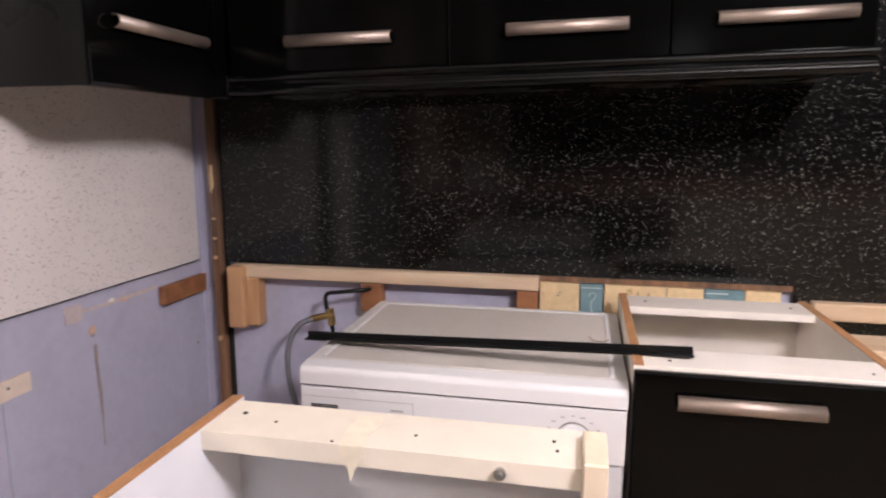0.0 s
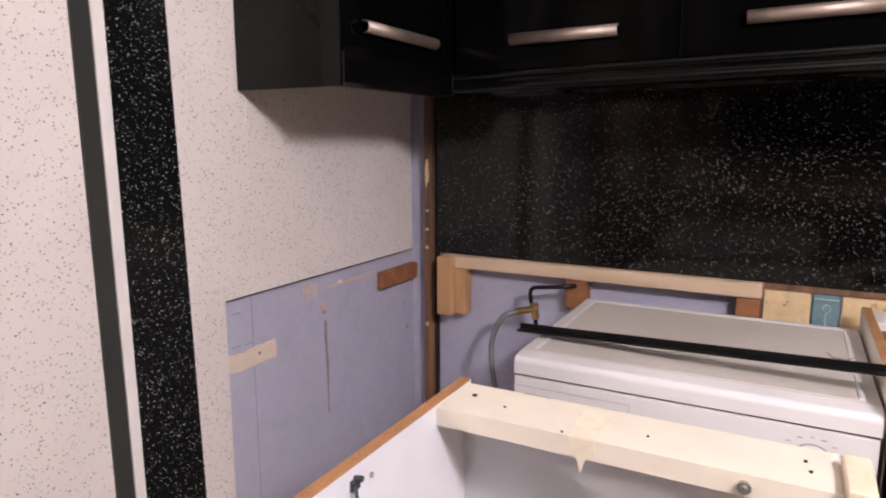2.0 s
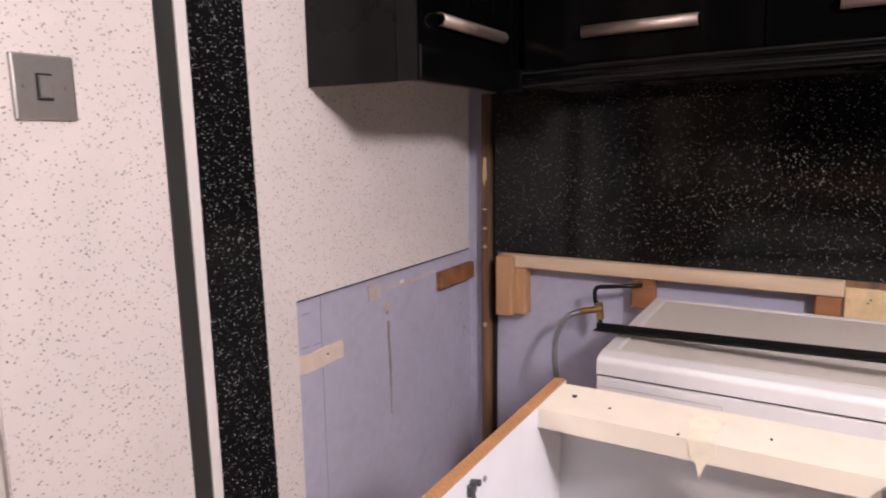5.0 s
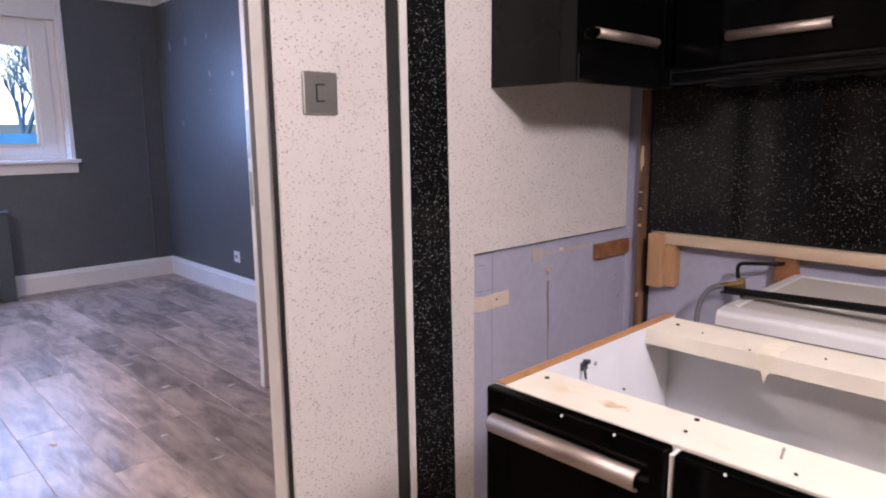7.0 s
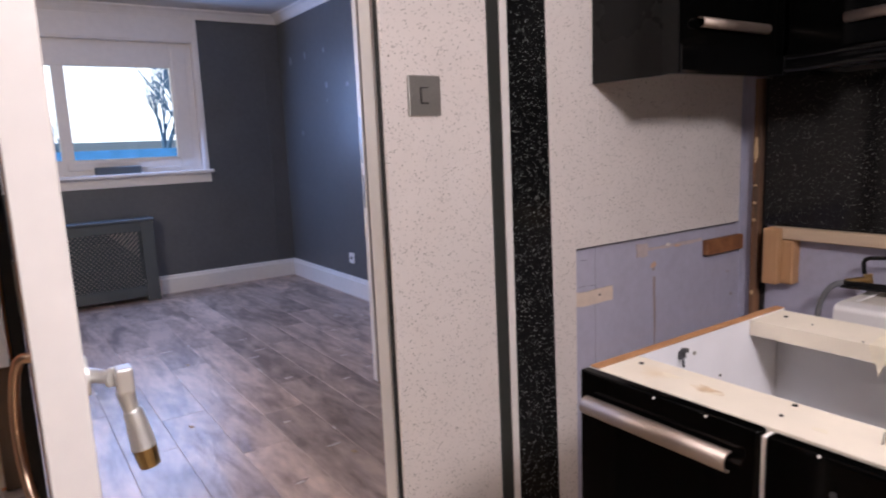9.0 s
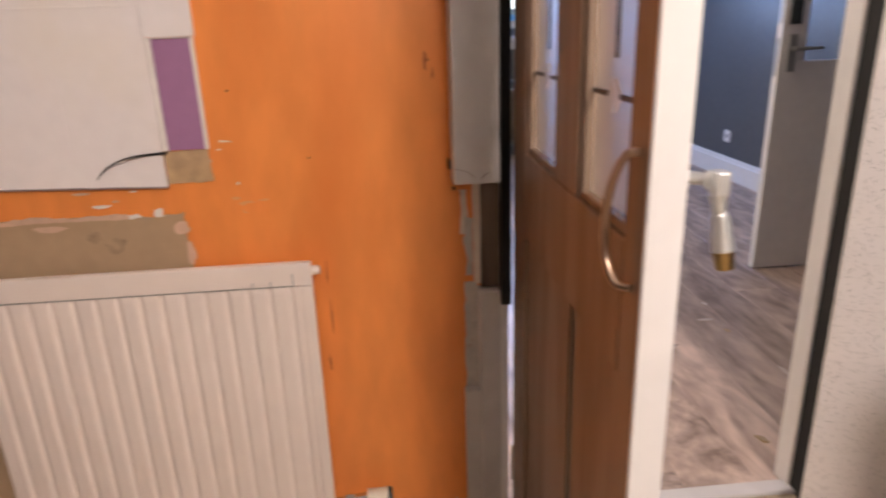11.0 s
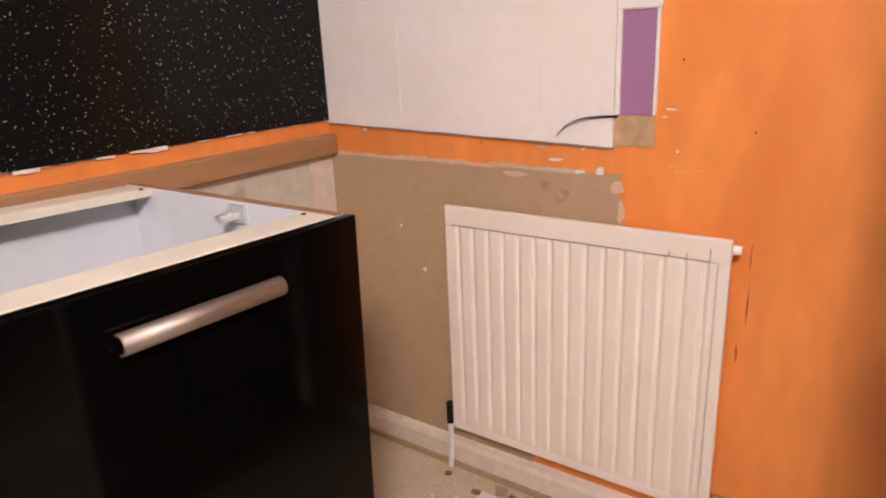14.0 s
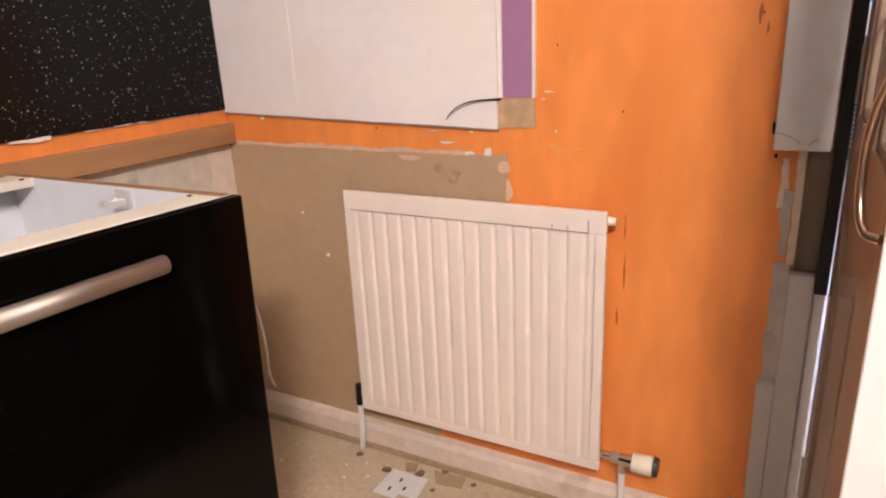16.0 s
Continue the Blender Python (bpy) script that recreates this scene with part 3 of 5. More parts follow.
M_RUST = paint("rust_streak", (0.42, 0.105, 0.03), 0.6, vary=0.2, bump=0.1)
M_RUSTPALE = paint("rubbed_orange", (0.82, 0.38, 0.17), 0.6, vary=0.1, bump=0.1)
grey_stain = paint("grey_stain", (0.385, 0.262, 0.16), 0.9, vary=0.2, fine=50, coarse=25, bump=0.1)
for i, (y, z, a, b) in enumerate(((0.672, 0.785, 0.034, 0.030), (0.635, 0.80, 0.028, 0.022))):
    structure("plaster_stain", dab(0, X1 + 0.0024, 0.0006, y, z, a, b, 31 + 3 * i), grey_stain, "small grey stain on the bare plaster", "stain")
# scuffs and chips on the orange paint
for i, (y, z, a, b, mm) in enumerate(((1.062, 0.60, 0.004, 0.07, M_RUST), (1.050, 0.50, 0.005, 0.035, M_RUST), (0.912, 0.89, 0.006, 0.005, M_FILLER), (0.895, 0.97, 0.018, 0.003, M_FILLER), (0.885, 0.955, 0.008, 0.003, M_FILLER), (0.72, 0.885, 0.012, 0.004, M_FILLER), (0.665, 0.905, 0.03, 0.004, M_FILLER), (1.311, 0.905, 0.008, 0.022, M_CUT), (1.318, 0.858, 0.006, 0.008, M_CUT))):
    structure("paint_chip", dab(0, X1, 0.0012, y, z, a, b, 90 + i), mm, "small chip in the orange paint", "paint chip")
for i, (y, z, a) in enumerate(((0.19, 0.985, 0.03), (0.38, 1.02, 0.035), (0.55, 1.01, 0.03), (0.33, 1.12, 0.02))):
    structure("lining_blister", dab(0, X1 + 0.0095, 0.0014, y, z, a, 0.010, 110 + i), M_WHITEBOARD, "small blister in the lining", "blister")
for i, (y, z, a, b) in enumerate(((0.905, 0.862, 0.014, 0.006), (0.925, 0.850, 0.030, 0.008), (0.918, 0.838, 0.010, 0.012), (0.955, 0.856, 0.020, 0.004), (0.942, 0.845, 0.010, 0.010), (0.893, 0.968, 0.006, 0.004), (0.905, 0.969, 0.010, 0.003), (0.868, 0.935, 0.004, 0.006), (0.625, 0.885, 0.030, 0.005), (0.685, 0.868, 0.012, 0.004), (1.285, 1.075, 0.004, 0.020), (1.06, 0.70, 0.003, 0.05))):
    structure("paint_chip", dab(0, X1, 0.0009, y, z, a, b, 300 + i), M_RUSTPALE if i < 6 else M_PINKFILLER if i < 10 else M_RUST, "rubbed spot in the orange paint", "paint chip")
structure("casing_crack", tube([(0.0042, 1.316, 0.906), (0.0042, 1.333, 0.902), (0.0042, 1.346, 0.895), (0.0042, 1.354, 0.888)], 0.0007, 5), M_BROWNSMEAR, "curved crack across the casing end", "crack")
structure("casing_crack", tube([(0.0042, 1.380, 0.897), (0.0042, 1.371, 0.891), (0.0042, 1.366, 0.884)], 0.0008, 5), M_BROWNSMEAR, "short crack across the casing end", "crack")
structure("paint_chip", dab(0, X1, 0.002, 1.272, 1.100, 0.007, 0.028, 140), M_RUST, "dark chip in the orange paint", "paint chip")
for y, z in ((0.912, 1.058), (1.045, 0.93), (0.47, 0.885), (1.275, 1.098), (1.33, 0.845)):
    structure("nail_hole", boxes(((X1, y, z), (X1 + 0.001, y + 0.003, z + 0.0035))), M_CUT, "small dark nail hole", "hole")
# curling strip of sealant on the lining board
structure("loose_sealant", tube([(X1 + 0.012, 0.665, 0.912), (X1 + 0.020, 0.69, 0.935), (X1 + 0.022, 0.725, 0.950), (X1 + 0.014, 0.76, 0.954), (X1 + 0.011, 0.795, 0.955)], 0.002, 6, (0.0008, 0.0026)), M_BLACKPLASTIC, "loose curl of black sealant", "sealant")
for y, z0, z1 in ((0.245, 0.95, 1.18), (0.625, 0.95, 1.06)):
    structure("lining_ridge", boxes(((X1 + 0.009, y, z0), (X1 + 0.0112, y + 0.004, z1)), bevel=0.0008), M_WHITEBOARD, "vertical ridge under the lining", "trim")
structure("lining_ridge", boxes(((X1 + 0.009, 0.0, 1.205), (X1 + 0.0108, 0.786, 1.209)), bevel=0.0006), M_WHITEBOARD, "level ridge under the lining", "trim")
structure("skirting_west", prism([(-0.047, 0.0), (-0.024, 0.0), (-0.024, 0.062), (-0.030, 0.075), (-0.047, 0.082)], 1, -0.01, 1.335), M_CREAM, "chipped cream painted skirting board", "skirting")
structure("skirting_foot", boxes(((-0.024, -0.01, 0.0), (-0.017, 1.30, 0.016))), M_CARD, "brown fillet at the foot of the skirting", "trim")

# boxing and remains of the old door lining beside the orange wall
structure("white_boxing", boxes(((WX, 1.314, 0.876), (0.004, 1.400, TOP)), bevel=0.002), M_BOXING, "white boxed casing with a sawn end", "casing")
structure("raw_lining", boxes(((WX, 1.368, 0.655), (-0.030, 1.404, 0.875))), M_RAWLINING, "bare brown wood of the old door lining", "casing")
structure("pale_streak", ragged(0, WX, 0.012, 1.354, 1.367, 0.66, 0.872, (0.003, 0.001, 0.004, 0.006), 43, 0.008), M_CREAM, "pale torn edge beside the bare wood", "plaster patch")
structure("grey_casing", boxes(((WX, 1.362, 0.0), (-0.008, 1.403, 0.652)), ((WX, 1.330, 0.0), (-0.022, 1.3615, 0.42)), bevel=0.002), M_BOXING, "greyish white lower door casing", "casing")
M_TORN = paint("torn_grey_plaster", (0.52, 0.47, 0.43), 0.8, vary=0.14, fine=60, coarse=16, bump=0.3, stain=(0.40, 0.25, 0.16), stain_at=0.62)
structure("chipped_edge", ragged(0, WX, 0.0045, 1.334, 1.3615, 0.421, 0.660, (0.006, 0, 0, 0.006), 41, 0.006), M_TORN, "chipped grey plaster edge beside the casing", "plaster patch")
structure("chipped_edge", ragged(0, WX, 0.0035, 1.338, 1.3535, 0.675, 0.80, (0.006, 0.004, 0.008, 0.012), 47, 0.005), M_TORN, "chipped plaster edge beside the bare wood", "plaster patch")
structure("chipped_edge", ragged(0, WX, 0.0030, 1.328, 1.342, 0.765, 0.856, (0.005, 0.005, 0.006, 0.008), 52, 0.005), M_CREAM, "pale chip in the orange paint beside the casing", "plaster patch")
structure("chipped_edge", ragged(0, WX, 0.0040, 1.302, 1.3295, 0.0, 0.135, (0.008, 0, 0, 0.014), 58, 0.006), M_TORN, "broken grey plaster above the floor", "plaster patch")
structure("black_seal", boxes(((-0.028, 1.404, 0.622), (-0.004, 1.424, 2.03)), bevel=0.002), M_BLACKPLASTIC, "black draught seal beside the door", "seal")
# door lining
structure("door_jamb_hinge", boxes(((-0.172, 1.405, 0.0), (-0.035, 1.4235, 2.03)), bevel=0.002), M_WHITE, "white painted door jamb", "door frame")
structure("door_jamb_latch", boxes(((-0.185, 2.166, 0.0), (-0.125, 2.1898, 2.03)), bevel=0.003), M_WHITE, "white painted door jamb with a stop", "door frame")
structure("door_head", boxes(((-0.185, 1.4235, 2.0), (-0.05, 2.1658, 2.03))), M_WHITE, "white painted door head", "door frame")
# solid box in near-black, painted as the shade of the open gap
structure("gap_shade_box", boxes(((-0.1245, 2.172, 0.0), (-0.0095, 2.1998, 2.03))), M_CUT, "near-black box for the shade in the gap beside the jamb", "gap")
structure("threshold", boxes(((-0.150, 1.4235, 0.0), (-0.10, 2.189, 0.012)), bevel=0.004), M_BOXING, "white door threshold strip", "threshold")

# west wall details on the lilac
structure("adhesive_patch", ragged(0, -0.009, 0.004, 2.687, 2.838, 0.737, 0.778, (0, 0.004, 0.004, 0.004), 51, 0.008), M_CREAM, "cream patch of bare filler on the lilac wall", "plaster patch")
structure("nail_hole", boxes(((-0.006, 2.782, 0.758), (-0.004, 2.787, 0.763))), M_CUT, "small dark nail hole", "hole")
M_PENCIL = paint("pencil_line", (0.20, 0.19, 0.25), 0.7, vary=0.1, bump=0.0)
structure("scraped_stripe", prism([(3.024, 0.775), (3.032, 0.775), (3.033, 0.742), (3.030, 0.737), (3.034, 0.700), (3.036, 0.640), (3.033, 0.580), (3.033, 0.522), (3.031, 0.522), (3.030, 0.590), (3.028, 0.650), (3.026, 0.705), (3.023, 0.742)], 0, -0.009, -0.0075), M_BROWNSMEAR, "scraped brown vertical streak on the lilac wall", "stain")
structure("adhesive_smear", ragged(0, -0.009, 0.002, 2.975, 3.262, 0.856, 0.866, (0.004, 0.004, 0.003, 0.003), 54, 0.008), M_PALESMEAR, "pinkish smear of old adhesive", "stain")
structure("adhesive_blob", ragged(0, -0.009, 0.003, 2.945, 2.995, 0.845, 0.882, (0.007, 0.007, 0.007, 0.007), 55, 0.005), M_PALESMEAR, "blob of old adhesive", "stain")
for y, z, a, b, mm in ((2.972, 0.858, 0.030, 0.022, M_PINKFILLER), (2.955, 0.874, 0.026, 0.012, M_FILLER), (3.021, 0.812, 0.020, 0.022, M_PINKFILLER), (3.022, 0.800, 0.008, 0.014, M_BROWNSMEAR), (3.09, 0.866, 0.022, 0.009, M_FILLER), (3.135, 0.857, 0.03, 0.008, M_PINKFILLER), (3.432, 0.655, 0.008, 0.010, M_BROWNSMEAR), (3.41, 0.735, 0.006, 0.006, M_BROWNSMEAR)):
    structure("filler_spot", dab(0, -0.0071, 0.0010, y, z, a, b, y * 31), mm, "small dab of old adhesive on the lilac wall", "filler")
structure("pencil_line", boxes(((-0.009, 2.7702, 0.30), (-0.0086, 2.7716, 0.902))), M_PENCIL, "upright pencil line on the lilac wall", "pencil line")
for y, z in ((2.712, 0.865), (2.706, 0.792), (2.742, 0.79)):
    structure("pencil_line", boxes(((-0.009, y, z), (-0.0086, y + 0.026, z + 0.0016))), M_PENCIL, "short pencil tick on the lilac wall", "pencil line")
structure("board_seam", boxes(((B1, 2.774, 0.903), (B1 + 0.0007, 2.7765, 1.336))), M_PANEL, "faint upright seam in the wall board", "trim")
solid("wall_block", boxes(((-0.009, 3.268, 0.808), (0.012, 3.468, 0.858)), bevel=0.003), M_OLDWOOD, "short reddish brown wooden block screwed to the wall", "wood block")
structure("corner_strip", boxes(((0.046, 3.448, 0.0), (0.072, NY, 1.36)), bevel=0.003), M_OLDWOOD_V, "rough brown wooden strip in the wall corner", "trim")
structure("corner_gap", boxes(((0.0725, 3.470, 0.0), (0.085, NY, 1.36)), ((0.036, 3.470, 0.0), (0.0455, NY, 1.36))), M_CUT, "dark gap beside the corner strip", "gap")
for z0, z1 in ((1.10, 1.175), (0.962, 0.97), (0.66, 0.675), (0.905, 0.915), (1.02, 1.026)):
    structure("pale_scrape", dab(1, 3.4455, 0.003, 0.058, (z0 + z1) / 2, 0.012, z1 - z0, z0 * 9), M_PINE_V, "pale scrape on the wooden corner strip", "stain")

# north wall below the splashback
solid("north_batten", boxes(((0.113, 3.436, 0.857), (0.988, NY, 0.8945)), bevel=0.003), M_PINE, "pale pine batten under the splashback", "batten")
solid("batten_upright", boxes(((0.113, 3.405, 0.715), (0.162, 3.4355, 0.893)), ((0.118, 3.436, 0.715), (0.195, NY, 0.856)), bevel=0.004), M_STUB, "short tan wooden upright under the batten", "wood block")
solid("batten_block", boxes(((0.500, 3.44, 0.775), (0.560, NY, 0.856)), bevel=0.003), M_OLDWOOD, "short brown wooden block under the batten", "wood block")
solid("batten_block", boxes(((0.930, 3.44, 0.775), (0.985, NY, 0.856)), bevel=0.003), M_OLDWOOD, "short brown wooden block under the batten", "wood block")
tiles = thing("tile_strip", (1.29, 3.47, 0.78), "remains of yellow and blue old wall tiles", "tiles", kind="structure")
x = 0.990
for i, (w, mm) in enumerate(((0.105, M_YELLOWTILE), (0.060, M_BLUETILE), (0.155, M_YELLOWTILE), (0.090, M_YELLOWTILE), (0.095, M_BLUETILE), (0.085, M_YELLOWTILE))):
    part("tile", boxes(((x, 3.466 + 0.001 * (i % 2), 0.775), (x + w - 0.003, NY, 0.878)), bevel=0.0015), mm, tiles)
    x += w
M_TILEPALE = paint("pale_tile_glaze", (0.50, 0.60, 0.58), 0.4, vary=0.1, bump=0.05)
for x in (1.095, 1.400):
    part("tile_line", boxes(((x + 0.003, 3.4648, 0.8655), (x + 0.054, 3.4662, 0.8685)), bevel=0.0004), M_TILEPALE, tiles, "pale border line of the blue tile")
part("tile_curl", tube([(1.117, 3.4648, 0.842), (1.120, 3.4648, 0.853), (1.130, 3.4648, 0.853), (1.132, 3.4648, 0.841), (1.124, 3.4648, 0.832), (1.123, 3.4648, 0.815), (1.127, 3.4648, 0.800)], 0.0016, 6), M_TILEPALE, tiles, "pale curl on the blue tile")
for x in (1.205, 1.232, 1.258):
    part("tile_fleck", prism([(x, 0.846), (x + 0.012, 0.846), (x + 0.007, 0.864)], 1, 3.4652, 3.4662), M_CARD, tiles, "brown fleck on the yellow tile")
for x, z in ((1.035, 0.842), (1.040, 0.850)):
    part("tile_fleck", boxes(((x, 3.4650, z), (x + 0.004, 3.4664, z + 0.003))), M_CUT, tiles)
structure("brown_rebate", boxes(((0.990, 3.463, 0.880), (1.62, NY, 0.894))), M_OLDWOOD_V, "brown wooden fillet under the splashback", "trim")
tf = thing("timber_frame", (1.9, 3.2, 0.0), "rough pine timber support frame in the corner", "timber frame")
part("rail", boxes(((1.64, 3.43, 0.82), (2.6, 3.478, 0.862)), bevel=0.003), M_PINE, tf)
part("rail", boxes(((1.66, 3.18, 0.80), (2.6, 3.30, 0.828)), bevel=0.003), M_PINE, tf)
part("rail", boxes(((1.66, 2.95, 0.76), (2.6, 3.00, 0.80)), bevel=0.003), M_PINE, tf)
part("brace", boxes(((1.645, 2.92, 0.77), (1.668, 3.43, 0.80)), bevel=0.003), M_OLDWOOD, tf)
for xx in (1.66, 2.55):
    part("post", boxes(((xx, 3.22, 0.0), (xx + 0.045, 3.265, 0.80)), bevel=0.003), M_PINE_V, tf)
    part("post", boxes(((xx, 2.955, 0.0), (xx + 0.045, 2.995, 0.76)), bevel=0.003), M_PINE_V, tf)

# light switch on the board
sw = thing("light_switch", (0.0, 2.218, 1.26), "square brushed grey metal light switch on the wall", "light switch")
part("plate", boxes(((0.0, 2.176, 1.262), (0.007, 2.260, 1.349)), bevel=0.003, seg=2), M_NICKEL, sw)
part("rocker", boxes(((0.007, 2.209, 1.291), (0.0105, 2.227, 1.321)), bevel=0.001), M_NICKEL, sw)
part("rocker_gap", boxes(((0.006, 2.206, 1.288), (0.0078, 2.2085, 1.324)), ((0.006, 2.2086, 1.3215), (0.0078, 2.2275, 1.324)), ((0.006, 2.2086, 1.288), (0.0078, 2.2275, 1.2905))), M_CUT, sw, "dark slot round the rocker")
for y in (2.190, 2.246):
    screw(sw, (0.0075, y, 1.306), 0, 0.003)

# ---------------------------------------------------------------- kitchen units


def base_unit(name, x0, x1, yb, yf, top, out, label, doors, old=False, back_rail=0.10, front_rail=0.12, foot=0.13, right_panel=True, drop=0.045, inner=None):
    """A base unit without worktop: side panels, rails, back, floor, doors. yb: its back, yf: the carcass's front, out: the way the doors face."""
    u = thing(name, ((x0 + x1) / 2, (yb + yf) / 2, 0), label, "cabinet", "base units")
    inner = inner or M_CARCASS
    c = M_CARCASS_OLD if old else inner
    s = 1 if yf > yb else -1
    ys = sorted((yb, yf))
    for k, (a, b) in enumerate(((x0, x0 + 0.017), (x1 - 0.017, x1))):
        if k == 0 or right_panel:
            part("side_panel", boxes(((a, ys[0], foot), (b, ys[1], top - 0.0015))), inner, u)
            part("edge_strip", boxes(((a, ys[0], top - 0.0015), (b, ys[1], top))), M_CHIP, u, "bare brown chipboard edge")
    part("bottom_panel", boxes(((x0 + 0.017, ys[0], foot), (x1 - 0.017, ys[1], foot + 0.017))), inner, u)
    part("back_panel", boxes(((x0 + 0.017, yb + s * 0.012, foot + 0.017), (x1 - 0.017, yb + s * 0.020, top - 0.03))), inner, u)
    part("front_rail", boxes(((x0 + 0.017, yf - s * front_rail, top - 0.018), (x1 - 0.017, yf, top - 0.001)), bevel=0.001), c, u)
    if back_rail:
        part("back_rail", boxes(((x0 + 0.017, yb + s * 0.021, top - 0.018), (x1 - 0.017, yb + s * (0.021 + back_rail), top - 0.001)), bevel=0.001), c, u)
    for a in (x0 + 0.05, x1 - 0.05):
        for b in (yb + s * 0.06, yf - s * 0.06):
            part("leg", rod(bmesh.new(), (a, b, 0), (a, b, foot), 0.018), M_BLACKPLASTIC, u)
    for a, b, handle, z0, z1 in doors:
        d = part("door", boxes(((a, yf + s * 0.002, z0), (b, yf + s * 0.021, z1)), bevel=0.005, seg=3), M_BLACK, u, "black high gloss door")
        if handle:
            bar_handle(d, ((a + b) / 2 if handle is True else handle, yf + s * 0.021, z1 - drop), 0, 0.221, s)
    return u


def dowel(parent, x, y, z, r=0.006):
    r *= 0.55
    part("fixing_hole", rod(bmesh.new(), (x, y, z - 0.001), (x, y, z + 0.0012), r, r, 12), M_CUT, parent)


# loose unit in front of the machine
u1 = base_unit("base_unit", 0.597, 1.135, 2.600, 2.098, 0.873, -1, "white carcass of a base unit, no worktop, black gloss doors", [(0.597, 0.866, 0.728, 0.15, 0.8722), (0.874, 1.132, False, 0.15, 0.8705)], old=True, back_rail=0.0, front_rail=0.088, right_panel=False, drop=0.0445)
part("door_edging", boxes(((0.868, 2.079, 0.15), (0.8735, 2.097, 0.868)), bevel=0.001), M_WHITE, u1, "white door edge strip")
strut = part("back_rail", prism([(2.486, 0.870), (2.590, 0.870), (2.590, 0.851), (2.503, 0.851), (2.503, 0.843), (2.486, 0.843)], 0, 0.6145, 1.105), M_CARCASS_OLD, u1, "yellowed back rail with tape")
part("end_post", boxes(((1.106, 2.470, 0.13), (1.134, 2.560, 0.885)), bevel=0.002), M_PALEPOST, u1, "pale pine end post")
part("tape", ragged(2, 0.8702, 0.001, 0.806, 0.838, 2.486, 2.575, (0.010, 0.008, 0.0, 0.01), 60, 0.006), M_TAPE, u1, "torn yellowed parcel tape")
part("tape", prism([(0.806, 0.8702), (0.838, 0.8702), (0.840, 0.852), (0.832, 0.848), (0.827, 0.838), (0.822, 0.823), (0.818, 0.840), (0.812, 0.848)], 1, 2.4845, 2.4858), M_TAPE, u1, "torn yellowed parcel tape")
for x, y, r in ((0.645, 2.548, 0.0065), (0.700, 2.53, 0.003), (1.07, 2.55, 0.004), (1.075, 2.525, 0.004), (0.795, 2.492, 0.003), (0.895, 2.53, 0.003)):
    dowel(strut, x, y, 0.8705, r)
bolt = bmesh.new()
rod(bolt, (1.01, 2.486, 0.856), (1.01, 2.479, 0.856), 0.007, 0.0075, 12)
rod(bolt, (1.01, 2.479, 0.856), (1.01, 2.473, 0.856), 0.0045, 0.004, 8)
part("cam_fixing", bolt, M_NICKEL, u1, "grey metal cam fixing")
for x, y, r in ((0.640, 2.160, 0.0065), (0.855, 2.175, 0.006), (0.860, 2.135, 0.004), (1.09, 2.15, 0.006), (1.085, 2.115, 0.006), (0.985, 2.12, 0.004), (0.74, 2.20, 0.003)):
    dowel(u1, x, y, 0.8722, r)
for x, y in ((0.962, 2.145),):
    b = bmesh.new()
    rod(b, (x, y, 0.872), (x + 0.003, y - 0.002, 0.886), 0.0013, 0.0018, 8)
    part("upright_screw", b, M_NICKEL, u1)
for x, z in ((0.947, 0.832), (1.015, 0.824)):
    screw(u1, (x, 2.0765, z), 1, 0.0038, M_LEAD)
for x in (0.725, 0.80, 0.93):
    b = bmesh.new()
    rod(b, (x, 2.079, 0.8675), (x + 0.002, 2.0745, 0.869), 0.0014, 0.0018, 6)
    part("chip", b, M_FILLER, u1)
hg = bmesh.new()
box(hg, (0.6142, 2.281, 0.844), (0.619, 2.297, 0.858), 0.001)
rod(hg, (0.617, 2.288, 0.852), (0.632, 2.272, 0.838), 0.0025, 0.002, 8)
rod(hg, (0.616, 2.290, 0.858), (0.626, 2.290, 0.860), 0.004, 0.004, 8)
part("hinge_plate", hg, M_LEAD, u1, "grey metal hinge plate")
screw(u1, (0.6145, 2.325, 0.845), 0, 0.004, M_NICKEL)
M_RUSTRING = paint("brown_water_stain", (0.60, 0.44, 0.28), 0.5, vary=0.2, fine=90, coarse=30, bump=0.1, stain=(0.76, 0.66, 0.52), stain_at=0.5)
part("stain_mark", dab(2, 0.8720, 0.0004, 0.757, 2.142, 0.052, 0.020, 63), M_RUSTRING, u1, "brown stain on the front rail")
part("stain_mark", dab(2, 0.8720, 0.0003, 0.700, 2.150, 0.030, 0.014, 67), M_TAPE, u1, "yellow stain on the front rail")
part("stain_mark", dab(2, 0.8720, 0.0003, 0.905, 2.130, 0.020, 0.008, 69), M_TAPE, u1, "yellow stain on the front rail")

# unit beside the machine
u3 = base_unit("base_unit", 1.188, 1.612, 3.405, 2.868, 0.872, -1, "white carcass of a base unit, no worktop, black gloss door", [(1.188, 1.612, 1.368, 0.15, 0.866)], back_rail=0.11, front_rail=0.10, inner=M_CARCASS_WARM)
for x, y in ((1.245, 3.33), (1.56, 3.33), (1.565, 2.90), (1.25, 2.90)):
    dowel(u3, x, y, 0.8713, 0.005)
part("shelf", boxes(((1.205, 2.95, 0.50), (1.595, 3.38, 0.517))), M_CARCASS_WARM, u3)
part("fixing_hole", boxes(((1.5935, 3.02, 0.845), (1.5955, 3.045, 0.853))), M_FILLER, u3, "white plastic cover cap")

